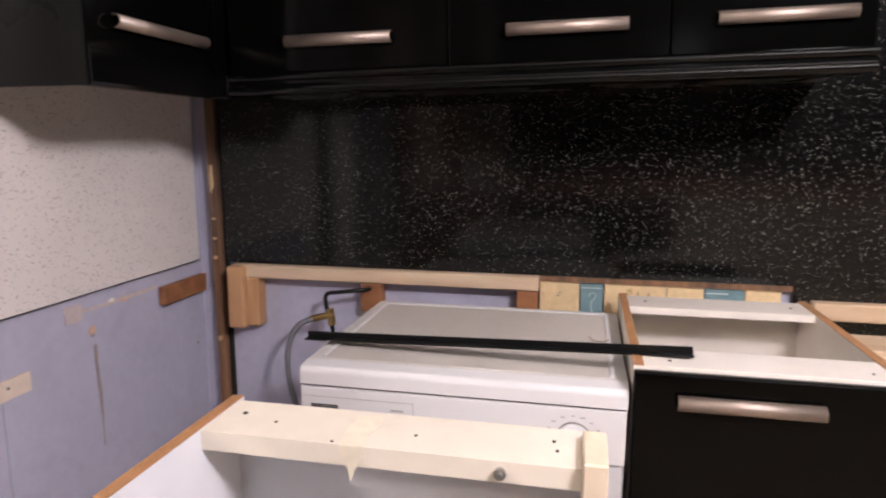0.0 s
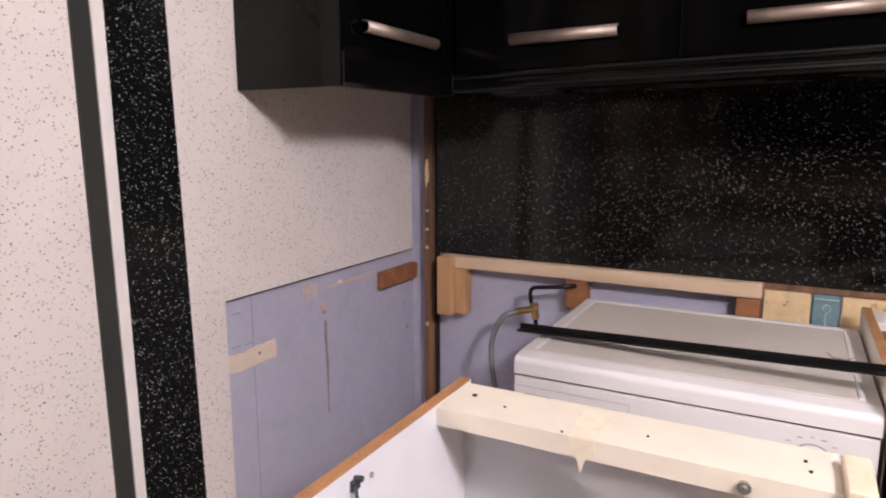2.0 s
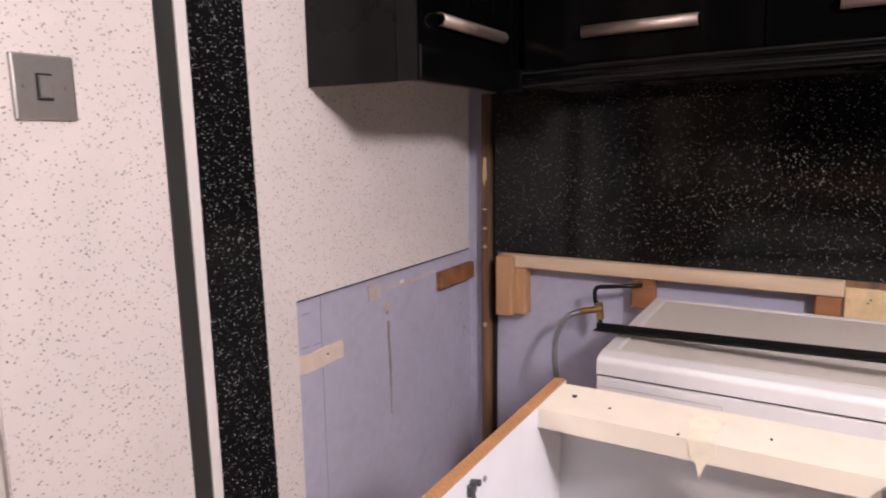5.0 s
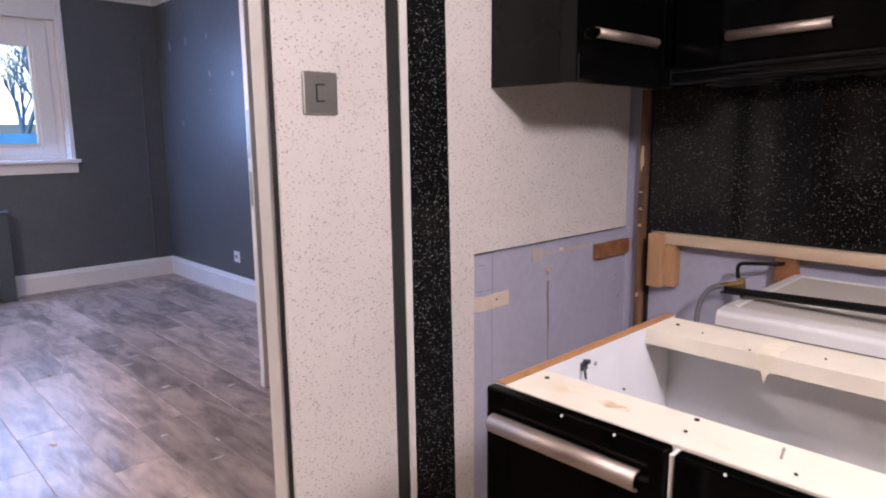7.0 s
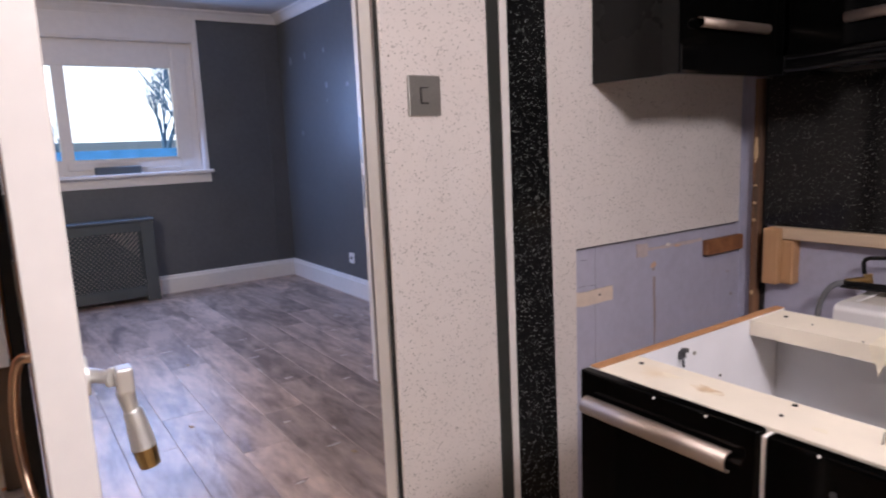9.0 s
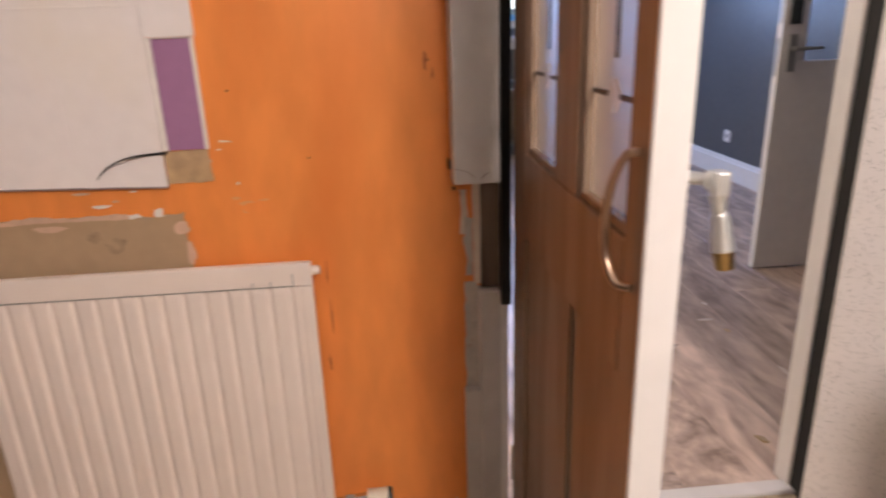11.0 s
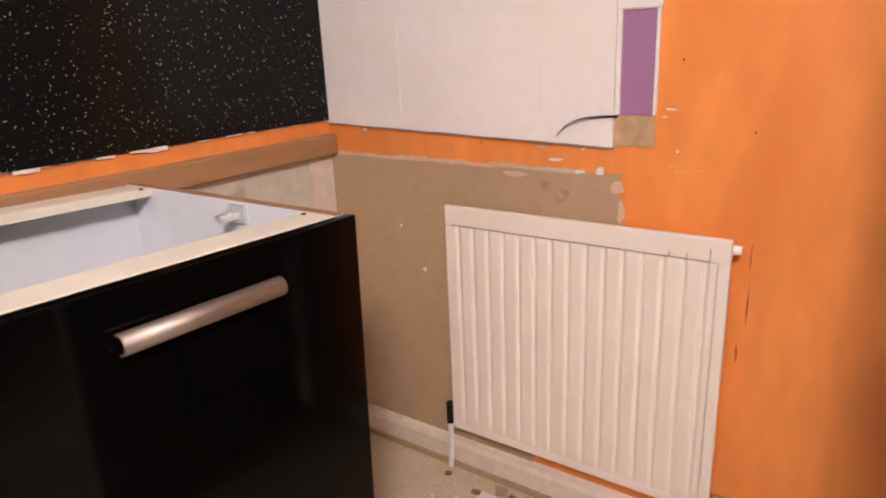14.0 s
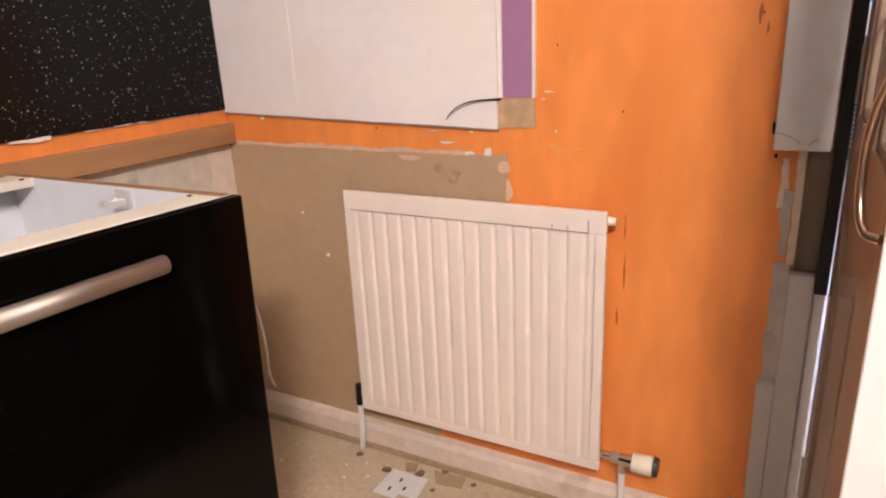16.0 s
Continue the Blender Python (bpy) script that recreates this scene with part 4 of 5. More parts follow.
# units along the south wall
u2 = base_unit("base_unit", 0.562, 1.100, 0.062, 0.628, 0.880, 1, "white carcass of a base unit, no worktop, black gloss door", [(0.556, 1.099, 0.8285, 0.15, 0.879)], old=True, back_rail=0.065, front_rail=0.060, drop=0.061)
for x, y in ((0.595, 0.578), (0.60, 0.15)):
    dowel(u2, x, y, 0.8793, 0.007)
hp = bmesh.new()
box(hp, (0.579, 0.385, 0.842), (0.586, 0.425, 0.874), 0.001)
box(hp, (0.586, 0.398, 0.850), (0.625, 0.414, 0.862), 0.002)
rod(hp, (0.60, 0.405, 0.862), (0.60, 0.405, 0.866), 0.005)
part("hinge_plate", hp, M_SATIN, u2, "chrome cabinet hinge")
u4 = base_unit("base_unit", 1.104, 1.700, 0.062, 0.628, 0.880, 1, "white carcass of a base unit, no worktop, black gloss door", [(1.103, 1.698, 1.40, 0.15, 0.879)], old=True, back_rail=0.065, front_rail=0.060, drop=0.061)

for u in (u2, u4):
    u.rotation_euler.y = -radians(1.5)
    u.location.x += 0.005
    u.location.y -= 0.032


def wall_unit(name, lo, hi, label, axis, out, doors, face, hz=1.450, reach=0.238):
    """A black wall unit: body, doors with bar handles on one face, and a pelmet below."""
    u = thing(name, ((lo[0] + hi[0]) / 2, (lo[1] + hi[1]) / 2, lo[2]), label, "cabinet", "wall units")
    part("body", boxes((lo, hi), bevel=0.002), M_BLACKSIDE, u)
    for a, b, hc in doors:
        p, q = [0, 0, 1.386], [0, 0, hi[2]]
        p[axis], q[axis] = a + 0.0015, b - 0.0015
        p[1 - axis], q[1 - axis] = face, face + out * 0.019
        d = part("door", boxes((p, q), bevel=0.003, seg=2), M_BLACK, u, "black high gloss door")
        s = [0, 0, hz]
        s[axis], s[1 - axis] = hc, face + out * 0.019
        bar_handle(d, s, axis, reach, out)
    return u


# on the west wall, then along the north wall
wu = wall_unit("wall_unit", (0.0, 2.758, 1.392), (0.247, 3.461, 2.16), "black gloss wall unit with a bar handle", 1, 1, [(2.7515, 3.118, 2.957)], 0.2485, 1.454, 0.285)
part("pelmet", prism([(0.2485, 1.338), (0.268, 1.338), (0.275, 1.345)] + [(0.270 + 0.005 * math.cos(radians(18 * k)), 1.398 + 0.005 * math.sin(radians(18 * k))) for k in range(6)] + [(0.2685, 1.403), (0.2685, 1.3855), (0.2485, 1.3855)], 1, 2.752, 3.1245), M_PELMET, wu, "black gloss pelmet")
part("corner_return", boxes(((0.2485, 3.1250, 1.338), (0.3115, 3.1660, 1.3860)), bevel=0.002), M_PELMET, wu, "black corner piece of the pelmet")
part("end_panel", boxes(((0.0, 2.752, 1.338), (0.222, 2.7575, 2.16)), bevel=0.002), M_BLACKSIDE, wu, "black end panel")
part("front_stile", boxes(((0.2235, 2.7475, 1.338), (0.2675, 2.7512, 2.16)), bevel=0.0016, seg=2), M_BLACKSIDE, wu, "glossy rounded front edge")
part("corner_post", boxes(((0.249, 3.1185, 1.3865), (0.290, 3.1590, 2.16)), bevel=0.003, seg=2), M_BLACK, wu, "black corner filler post")
for a, b, hc in ((0.312, 0.81, 0.572), (0.81, 1.25, 1.052), (1.25, 1.610, 1.452)):
    w = wall_unit("wall_unit", (a, 3.160, 1.350), (b, 3.461, 2.16), "black gloss wall unit with a bar handle", 0, -1, [(a, b, hc)], 3.1595)
    part("pelmet", prism([(3.20, 1.340), (3.134, 1.340)] + [(3.133 - 0.009 * math.cos(radians(20 * k - 90)), 1.349 + 0.009 * math.sin(radians(20 * k - 90))) for k in range(10)] + [(3.135, 1.362), (3.135, 1.369)] + [(3.134 - 0.008 * math.cos(radians(20 * k - 90)), 1.377 + 0.008 * math.sin(radians(20 * k - 90))) for k in range(10)] + [(3.1590, 1.385), (3.1590, 1.3495), (3.20, 1.3495)], 0, a, b), M_PELMET, w, "black gloss moulded pelmet")
    w.location.z += 0.008 + 0.019 * ((a + b) / 2 - 0.55)
    w.rotation_euler.y = -radians(1.1)

# ---------------------------------------------------------------- machine
dr = thing("tumble_dryer", (0.88, 3.1, 0), "white front-loading tumble dryer with a grey lid", "appliance")
X0, X1d, YF, YB, ZT = 0.585, 1.180, 2.862, 3.365, 0.832
part("cabinet", boxes(((X0, YF + 0.02, 0.012), (X1d, YB, 0.792)), bevel=0.006, seg=2), M_APPLIANCE, dr)
part("fascia", prism([(YF + 0.022, 0.690), (YF - 0.004, 0.690), (YF - 0.004, 0.786), (YF + 0.001, 0.7902), (YF + 0.022, 0.7902)], 0, X0, X1d), M_APPLIANCE, dr, "white control panel")
part("seam", boxes(((X0 - 0.0005, YF - 0.0036, 0.7905), (X1d + 0.0005, YF + 0.02, 0.7930))), M_CUT, dr, "dark seam under the lid")
part("front_panel", boxes(((X0, YF, 0.08), (X1d, YF + 0.0195, 0.6885)), bevel=0.004), M_APPLIANCE, dr)
part("lid_front", prism([(YF - 0.004, 0.7926), (YF - 0.003, 0.812)] + [(YF + 0.011 - 0.014 * math.cos(radians(10 * k)), 0.812 + 0.014 * math.sin(radians(10 * k))) for k in range(1, 10)] + [(YF + 0.034, 0.829), (YF + 0.034, 0.7942)], 0, X0 - 0.002, X1d + 0.002), M_APPLIANCE, dr, "rounded white front of the lid", smooth=False)
part("lid", boxes(((X0 - 0.002, YF + 0.0341, 0.7935), (X1d + 0.002, YB, 0.8290)), bevel=0.001, seg=1), M_LIDRIM, dr, "greyish white lid")
part("lid_inset", boxes(((X0 + 0.028, YF + 0.045, 0.8285), (X1d - 0.028, YB - 0.03, 0.8297)), bevel=0.0005), M_APPTOP, dr, "grey textured lid panel")
part("lid_rib", boxes(((X0 + 0.020, YF + 0.050, 0.8285), (X0 + 0.0275, YB - 0.02, 0.8322)), ((X1d - 0.0275, YF + 0.050, 0.8285), (X1d - 0.020, YB - 0.02, 0.8322)), ((X0 + 0.020, YB - 0.0275, 0.8285), (X1d - 0.020, YB - 0.02, 0.8322)), bevel=0.001), M_APPLIANCE, dr)
k = bmesh.new()
rod(k, (1.092, YF - 0.004, 0.733), (1.092, YF - 0.010, 0.733), 0.027, 0.026, 32)
rod(k, (1.092, YF - 0.010, 0.733), (1.092, YF - 0.024, 0.733), 0.020, 0.018, 32)
knob = part("dial", k, M_APPLIANCE, dr, "white programme dial")
part("pointer", boxes(((1.0908, YF - 0.0255, 0.734), (1.0932, YF - 0.0238, 0.750))), M_GREYTRIM, knob)
part("dial_ring", prism([(1.092 + (0.0305 if i < 40 else 0.0280) * math.cos(2 * math.pi * (i % 40) / 39), 0.733 + (0.0305 if i < 40 else 0.0280) * math.sin(2 * math.pi * (i % 40) / 39) * (1 if i < 40 else -1)) for i in range(80)], 1, YF - 0.0055, YF - 0.0042), M_NICKEL, dr)
part("print_line", boxes(((0.855, YF - 0.0046, 0.727), (0.89, YF - 0.0041, 0.7285)), ((0.905, YF - 0.0046, 0.727), (0.935, YF - 0.0041, 0.7285))), M_NICKEL, dr)
for i in range(13):
    a = radians(-40 + 22 * i)
    cx, cz = 1.092 + 0.046 * math.cos(a), 0.733 + 0.041 * math.sin(a)
    part("dial_mark", boxes(((cx - 0.0025 - 0.0015 * (i % 3), YF - 0.0046, cz - 0.001), (cx + 0.0025 + 0.001 * (i % 2), YF - 0.0040, cz + 0.0012))), M_NICKEL, dr)
for z in (0.7535, 0.7495, 0.7455):
    part("badge_bar", boxes(((0.604, YF - 0.0047, z - 0.001), (0.658, YF - 0.0040, z + 0.0018))), M_GREYTRIM, dr)
part("drawer_outline", boxes(((0.588, YF - 0.0046, 0.7695), (0.804, YF - 0.0040, 0.7705)), ((0.8030, YF - 0.0046, 0.715), (0.8042, YF - 0.0040, 0.7694))), M_NICKEL, dr, "thin grey outline of the drawer")
part("print_line", boxes(((0.76, YF - 0.0046, 0.752), (0.785, YF - 0.0040, 0.7555))), M_NICKEL, dr)
pd = bmesh.new()
rod(pd, (0.88, YF, 0.38), (0.88, YF - 0.018, 0.38), 0.20, 0.185, 40)
part("porthole_door", pd, M_APPLIANCE, dr, "round white loading door")
for a in (X0 + 0.05, X1d - 0.05):
    for b in (YF + 0.06, YB - 0.06):
        part("foot", rod(bmesh.new(), (a, b, 0), (a, b, 0.012), 0.02), M_BLACKPLASTIC, dr)

# bent wire left on the lid
solid("bent_wire", tube([(1.117, 3.147, 0.8314), (1.124, 3.122, 0.8320), (1.145, 3.112, 0.8330), (1.158, 3.125, 0.8345)], 0.0012, 6), M_BROWNSMEAR, "thin bent brown wire lying on the grey lid", "wire")

# black edging strip lying across the machine and the unit
ed = prism([(0.0, 0.0), (0.0, 0.014), (-0.003, 0.014), (-0.003, 0.003), (-0.020, 0.003), (-0.020, 0.0)], 0, -0.378, 0.378)
edge = solid("edging_strip", ed, M_BLACKPLASTIC, "black plastic angle strip lying across machine and unit", "trim strip")
edge.matrix_world = pose(0.916, 2.966, 0.8562, 0, -3.0, -5.4)

# hose and stop tap beside the machine
tap = thing("water_pipe", (0.45, 3.45, 0.72), "copper and black pipe with a brass stop tap", "pipe")
part("pipe", tube([(0.53, 3.46, 0.84), (0.515, 3.42, 0.842), (0.46, 3.40, 0.838), (0.418, 3.40, 0.830), (0.414, 3.40, 0.80), (0.425, 3.40, 0.765), (0.432, 3.40, 0.725)], 0.0058), M_BLACKPLASTIC, tap)
tb = bmesh.new()
rod(tb, (0.435, 3.40, 0.775), (0.375, 3.385, 0.762), 0.010, 0.009)
rod(tb, (0.425, 3.40, 0.79), (0.430, 3.40, 0.745), 0.011, 0.011)
part("stop_tap", tb, M_BRASS, tap, "brass stop tap")
part("hose", tube([(0.38, 3.385, 0.763), (0.345, 3.36, 0.745), (0.325, 3.34, 0.68), (0.335, 3.33, 0.58), (0.37, 3.34, 0.46), (0.42, 3.40, 0.30), (0.45, 3.44, 0.1), (0.45, 3.44, 0.0)], 0.0078), M_RUBBER, tap, "grey rubber hose")

# ---------------------------------------------------------------- radiator
rad = thing("radiator", (0.0, 0.72, 0.0), "cream white ribbed steel panel radiator on the wall", "radiator")
RY0, RY1, RZ0, RZ1, RX = 0.400, 1.037, 0.148, 0.745, 0.013
bm = bmesh.new()
ys = np.linspace(RY0 + 0.018, RY1 - 0.022, 15 * 14 + 1)
zs = [RZ0 + 0.022, RZ0 + 0.038, RZ0 + 0.052, RZ1 - 0.060, RZ1 - 0.052, RZ1 - 0.047]
amp = [0.0, 0.5, 1.0, 1.0, 0.9, 0.0]
grid = []
for z, a in zip(zs, amp):
    row = []
    for i, y in enumerate(ys):
        ph = (i % 14) / 14
        d = -0.0056 * math.exp(-((ph - 0.5) / 0.11) ** 2)
        row.append(bm.verts.new((RX + 0.002 * a + d * a, y, z)))
    grid.append(row)
for r0, r1 in zip(grid, grid[1:]):
    for i in range(len(ys) - 1):
        bm.faces.new((r0[i], r0[i + 1], r1[i + 1], r1[i]))
part("ribs", bm, M_RAD, rad, "ribbed front panel", smooth=True)
part("frame", boxes(((RX - 0.014, RY0, RZ1 - 0.047), (RX, RY1, RZ1)), ((RX - 0.014, RY0, RZ0), (RX, RY1, RZ0 + 0.0225)), ((RX - 0.014, RY0, RZ0 + 0.0226), (RX, RY0 + 0.0185, RZ1 - 0.0471)), ((RX - 0.014, RY1 - 0.0225, RZ0 + 0.0226), (RX, RY1, RZ1 - 0.0471)), bevel=0.003, seg=2), M_RAD, rad)
part("back_panel", boxes(((RX - 0.040, RY0 + 0.012, RZ0 + 0.01), (RX - 0.0145, RY1 - 0.012, RZ1 - 0.008)), bevel=0.003), M_RAD, rad)
part("seam", boxes(((RX, RY0 + 0.02, RZ1 - 0.0465), (RX + 0.0012, RY1 - 0.035, RZ1 - 0.0445)), ((RX, RY1 - 0.037, RZ1 - 0.0444), (RX + 0.0012, RY1 - 0.035, RZ1 - 0.020)), ((RX, 0.925, RZ1 - 0.044), (RX + 0.001, 0.927, RZ1 - 0.034)), ((RX, 0.958, RZ1 - 0.044), (RX + 0.001, 0.960, RZ1 - 0.034))), M_NICKEL, rad, "grimy seam")
part("wall_bracket", boxes(((WX, 0.52, 0.30), (RX - 0.0405, 0.55, 0.66))), M_RAD, rad)
part("wall_bracket", boxes(((WX, 0.88, 0.30), (RX - 0.0405, 0.91, 0.66))), M_RAD, rad)
bv = bmesh.new()
rod(bv, (-0.008, RY1 - 0.003, 0.722), (-0.008, RY1 + 0.014, 0.722), 0.010, 0.008)
part("air_vent", bv, M_RAD, rad)
v1 = bmesh.new()
rod(v1, (-0.012, RY1 - 0.004, 0.178), (-0.012, 1.070, 0.178), 0.009, 0.009)
rod(v1, (-0.012, 1.058, 0.178), (-0.012, 1.078, 0.178), 0.014, 0.014, 6)
rod(v1, (-0.012, 1.078, 0.178), (-0.012, 1.105, 0.178), 0.012, 0.015)
rod(v1, (-0.012, 1.083, 0.178), (-0.012, 1.083, 0.145), 0.011, 0.010)
part("valve", v1, M_CHROME, rad, "tarnished chrome valve")
v2 = bmesh.new()
rod(v2, (-0.012, 1.106, 0.178), (-0.012, 1.150, 0.178), 0.021, 0.022, 20)
cap = part("valve_cap", v2, M_TAPE, rad, "yellowed white thermostat cap")
part("cap_ring", rod(bmesh.new(), (-0.012, 1.1505, 0.178), (-0.012, 1.160, 0.178), 0.0225, 0.020, 20), M_GREYTRIM, cap)
part("pipe", rod(bmesh.new(), (-0.012, 1.083, 0.145), (-0.014, 1.083, 0.0), 0.0075), M_WHITE, rad, "white painted pipe")
v3 = bmesh.new()
rod(v3, (-0.012, RY0 + 0.004, 0.178), (-0.012, 0.372, 0.178), 0.008, 0.008)
rod(v3, (-0.012, 0.375, 0.200), (-0.012, 0.372, 0.140), 0.011, 0.009)
part("lockshield", v3, M_BLACKPLASTIC, rad, "dark lockshield valve")
part("pipe", tube([(-0.012, 0.372, 0.142), (-0.010, 0.376, 0.08), (-0.012, 0.368, 0.0)], 0.0075), M_WHITE, rad, "white painted pipe")

# ---------------------------------------------------------------- glazed door, standing open
door = thing("door_glazed", (0.33, 1.438, 0.0), "brown wooden glazed door standing open, white edge", "door")
DX0, DX1, DY0, DY1, DZ0, DZ1 = 0.006, 0.640, 1.4255, 1.459, 0.012, 1.985
G = ((0.112, 0.306), (0.417, 0.588))
part("stile", boxes(((DX0, DY0, DZ0), (G[0][0], DY1, DZ1)), bevel=0.002), M_DOOR, door)
part("stile", boxes(((G[0][1], DY0, 0.95), (G[1][0], DY1, 1.86)), bevel=0.002), M_DOOR, door)
part("stile", boxes(((G[1][1], DY0, DZ0), (DX1 - 0.0012, DY1, DZ1)), bevel=0.002), M_DOOR, door)
part("rail", boxes(((G[0][0], DY0, 0.80), (G[1][1], DY1, 0.9498)), bevel=0.002), M_DOOR, door)
part("rail", boxes(((G[0][0], DY0, 1.8602), (G[1][1], DY1, DZ1)), bevel=0.002), M_DOOR, door)
part("rail", boxes(((G[0][0], DY0, DZ0), (G[1][1], DY1, 0.20)), bevel=0.002), M_DOOR, door)
part("panel", boxes(((G[0][0], DY0 + 0.006, 0.2002), (0.385, DY1 - 0.006, 0.7998)), bevel=0.004), M_DOOR, door)
part("panel", boxes(((0.409, DY0 + 0.006, 0.2002), (G[1][1], DY1 - 0.006, 0.7998)), bevel=0.004), M_DOOR, door)
part("muntin", boxes(((0.3852, DY0 + 0.010, 0.2002), (0.4088, DY1 - 0.010, 0.7998))), M_GREYTRIM, door, "greyish groove between the panels")
part("leading_edge", boxes(((DX1 - 0.001, DY0 - 0.001, DZ0), (DX1 + 0.004, DY1 + 0.001, DZ1)), bevel=0.0012), M_WHITE, door, "white painted leading edge")
for a, b in G:
    part("bead", boxes(((a, DY0 + 0.004, 0.95), (a + 0.012, DY1 - 0.004, 1.86)), ((b - 0.012, DY0 + 0.004, 0.95), (b, DY1 - 0.004, 1.86)), ((a + 0.0122, DY0 + 0.004, 0.95), (b - 0.0122, DY1 - 0.004, 0.962)), bevel=0.002), M_DOOR, door)
    pane = part("pane", boxes(((a + 0.010, 1.4405, 0.958), (b - 0.010, 1.4445, 1.86))), M_FROST, door, "obscure leaded glass")
    pane.visible_shadow = False
    m = (a + b) / 2
    part("lead", boxes(((a + 0.012, 1.4375, 1.079), (m - 0.018, 1.4403, 1.0845)), ((m + 0.018, 1.4375, 1.079), (b - 0.012, 1.4403, 1.0845)), ((m - 0.003, 1.4375, 1.12), (m + 0.003, 1.4403, 1.86))), M_LEAD, pane)
    dm = prism([(m - 0.018, 1.082), (m, 1.064), (m + 0.018, 1.082), (m, 1.100)], 1, 1.4365, 1.4403)
    part("bevel_diamond", dm, M_FROST, pane)
# pull handle on this face, drop handle on the other
part("pull_handle", tube([(0.614, 1.4255, 1.042), (0.610, 1.416, 1.040), (0.594, 1.410, 1.015), (0.583, 1.407, 0.975), (0.586, 1.408, 0.935), (0.603, 1.413, 0.911), (0.614, 1.4255, 0.908)], 0.0042, 12), M_PULL, door, "curved worn copper-toned pull handle")
hb = bmesh.new()
rod(hb, (0.622, 1.459, 1.020), (0.622, 1.463, 1.020), 0.018, 0.017, 20)
rod(hb, (0.622, 1.463, 1.020), (0.640, 1.478, 1.020), 0.0065, 0.0055, 16)
rod(hb, (0.640, 1.478, 1.020), (0.642, 1.480, 1.020), 0.0085, 0.0085, 16)
box(hb, (0.638, 1.481, 1.006), (0.655, 1.494, 1.029), 0.0025, 2)
hd = part("drop_handle", hb, M_SATIN, door, "polished chrome drop handle")
part("neck", tube([(0.646, 1.487, 1.008), (0.6465, 1.4885, 0.998), (0.647, 1.490, 0.988)], 0.006, 14, (0.0082, 0.0058)), M_SATIN, hd, smooth=True)
part("grip", tube([(0.647, 1.490, 0.990), (0.6475, 1.492, 0.982), (0.648, 1.494, 0.968), (0.649, 1.496, 0.955)], 0.010, 16, (0.0072, 0.0104)), M_SATIN, hd, smooth=True)
part("tip", rod(bmesh.new(), (0.649, 1.496, 0.955), (0.650, 1.499, 0.938), 0.0100, 0.0086, 16), M_BRASS, hd, "brass tip")
for z in (0.25, 1.0, 1.75):
    part("hinge", rod(bmesh.new(), (-0.001, 1.428, z - 0.045), (-0.001, 1.428, z + 0.045), 0.006), M_NICKEL, door)

swing = Matrix.Translation((0.006, 1.4255, 0)) @ Matrix.Rotation(-radians(0.4), 4, "Z") @ Matrix.Translation((-0.006, -1.4255, 0))
door.matrix_world = swing @ Matrix.Translation((0.33, 1.438, 0.0))

# ---------------------------------------------------------------- scraps on the kitchen floor
bm = prism([(0.035, 0.50), (0.135, 0.50), (0.135, 0.565), (0.115, 0.565), (0.115, 0.615), (0.035, 0.605)], 2, 0.001, 0.0025)
card = solid("card_scrap", bm, M_PAPER, "white torn card with slots on the floor", "litter", "scraps on the floor")
for x, y in ((0.06, 0.54), (0.085, 0.565), (0.10, 0.53)):
    part("slot", boxes(((x, y, 0.0025), (x + 0.014, y + 0.006, 0.003))), M_CUT, card)
solid("card_scrap", prism([(-0.005, 0.60), (0.04, 0.63), (0.03, 0.70), (-0.012, 0.69)], 2, 0.001, 0.003), M_CARD, "brown torn card on the floor", "litter", "scraps on the floor")
solid("card_scrap", prism([(0.0, 0.515), (0.03, 0.535), (0.02, 0.56), (-0.008, 0.55)], 2, 0.001, 0.006), M_CARD, "brown torn card on the floor", "litter", "scraps on the floor")
M_DARKCARD = paint("dark_torn_card", (0.20, 0.11, 0.065), 0.85, vary=0.25, bump=0.3)
litter = random.Random(21)
for x, y, a in ((0.045, 0.485, 0.016), (0.022, 0.575, 0.022), (0.008, 0.655, 0.014), (-0.008, 0.63, 0.012), (0.065, 0.635, 0.010), (0.02, 0.38, 0.012), (0.12, 0.40, 0.007), (0.09, 0.455, 0.006), (0.005, 0.72, 0.010), (0.16, 0.585, 0.007)):
    turn = [litter.uniform(0.45, 1.0) * a for k in range(7)]
    solid("card_scrap", prism([(x + turn[k] * math.cos(0.9 * k), y + turn[k] * math.sin(0.9 * k)) for k in range(7)], 2, 0.0005, 0.0015 + 0.2 * a * litter.random()), M_DARKCARD if a > 0.009 else M_FILLER, "dark torn scrap lying by the skirting" if a > 0.009 else "pale crumb lying by the skirting", "litter", "scraps on the floor")
bm = bmesh.new()
rng = random.Random(4)
for i in range(150):
    x, y, s = rng.uniform(-0.01, 1.0), rng.uniform(0.1, 2.0), rng.uniform(0.0015, 0.005)
    if x > 0.53 and y < 0.66:
        continue
    c = bmesh.ops.create_cube(bm, size=1.0, matrix=pose(x, y, s * 0.3, 0, 0, rng.uniform(0, 180)) @ Matrix.Diagonal((s * 1.6, s, s * 0.6, 1)))
solid("plaster_crumbs", bm, M_FILLER, "pale plaster crumbs strewn on the floor", "crumbs", kind="stuff")

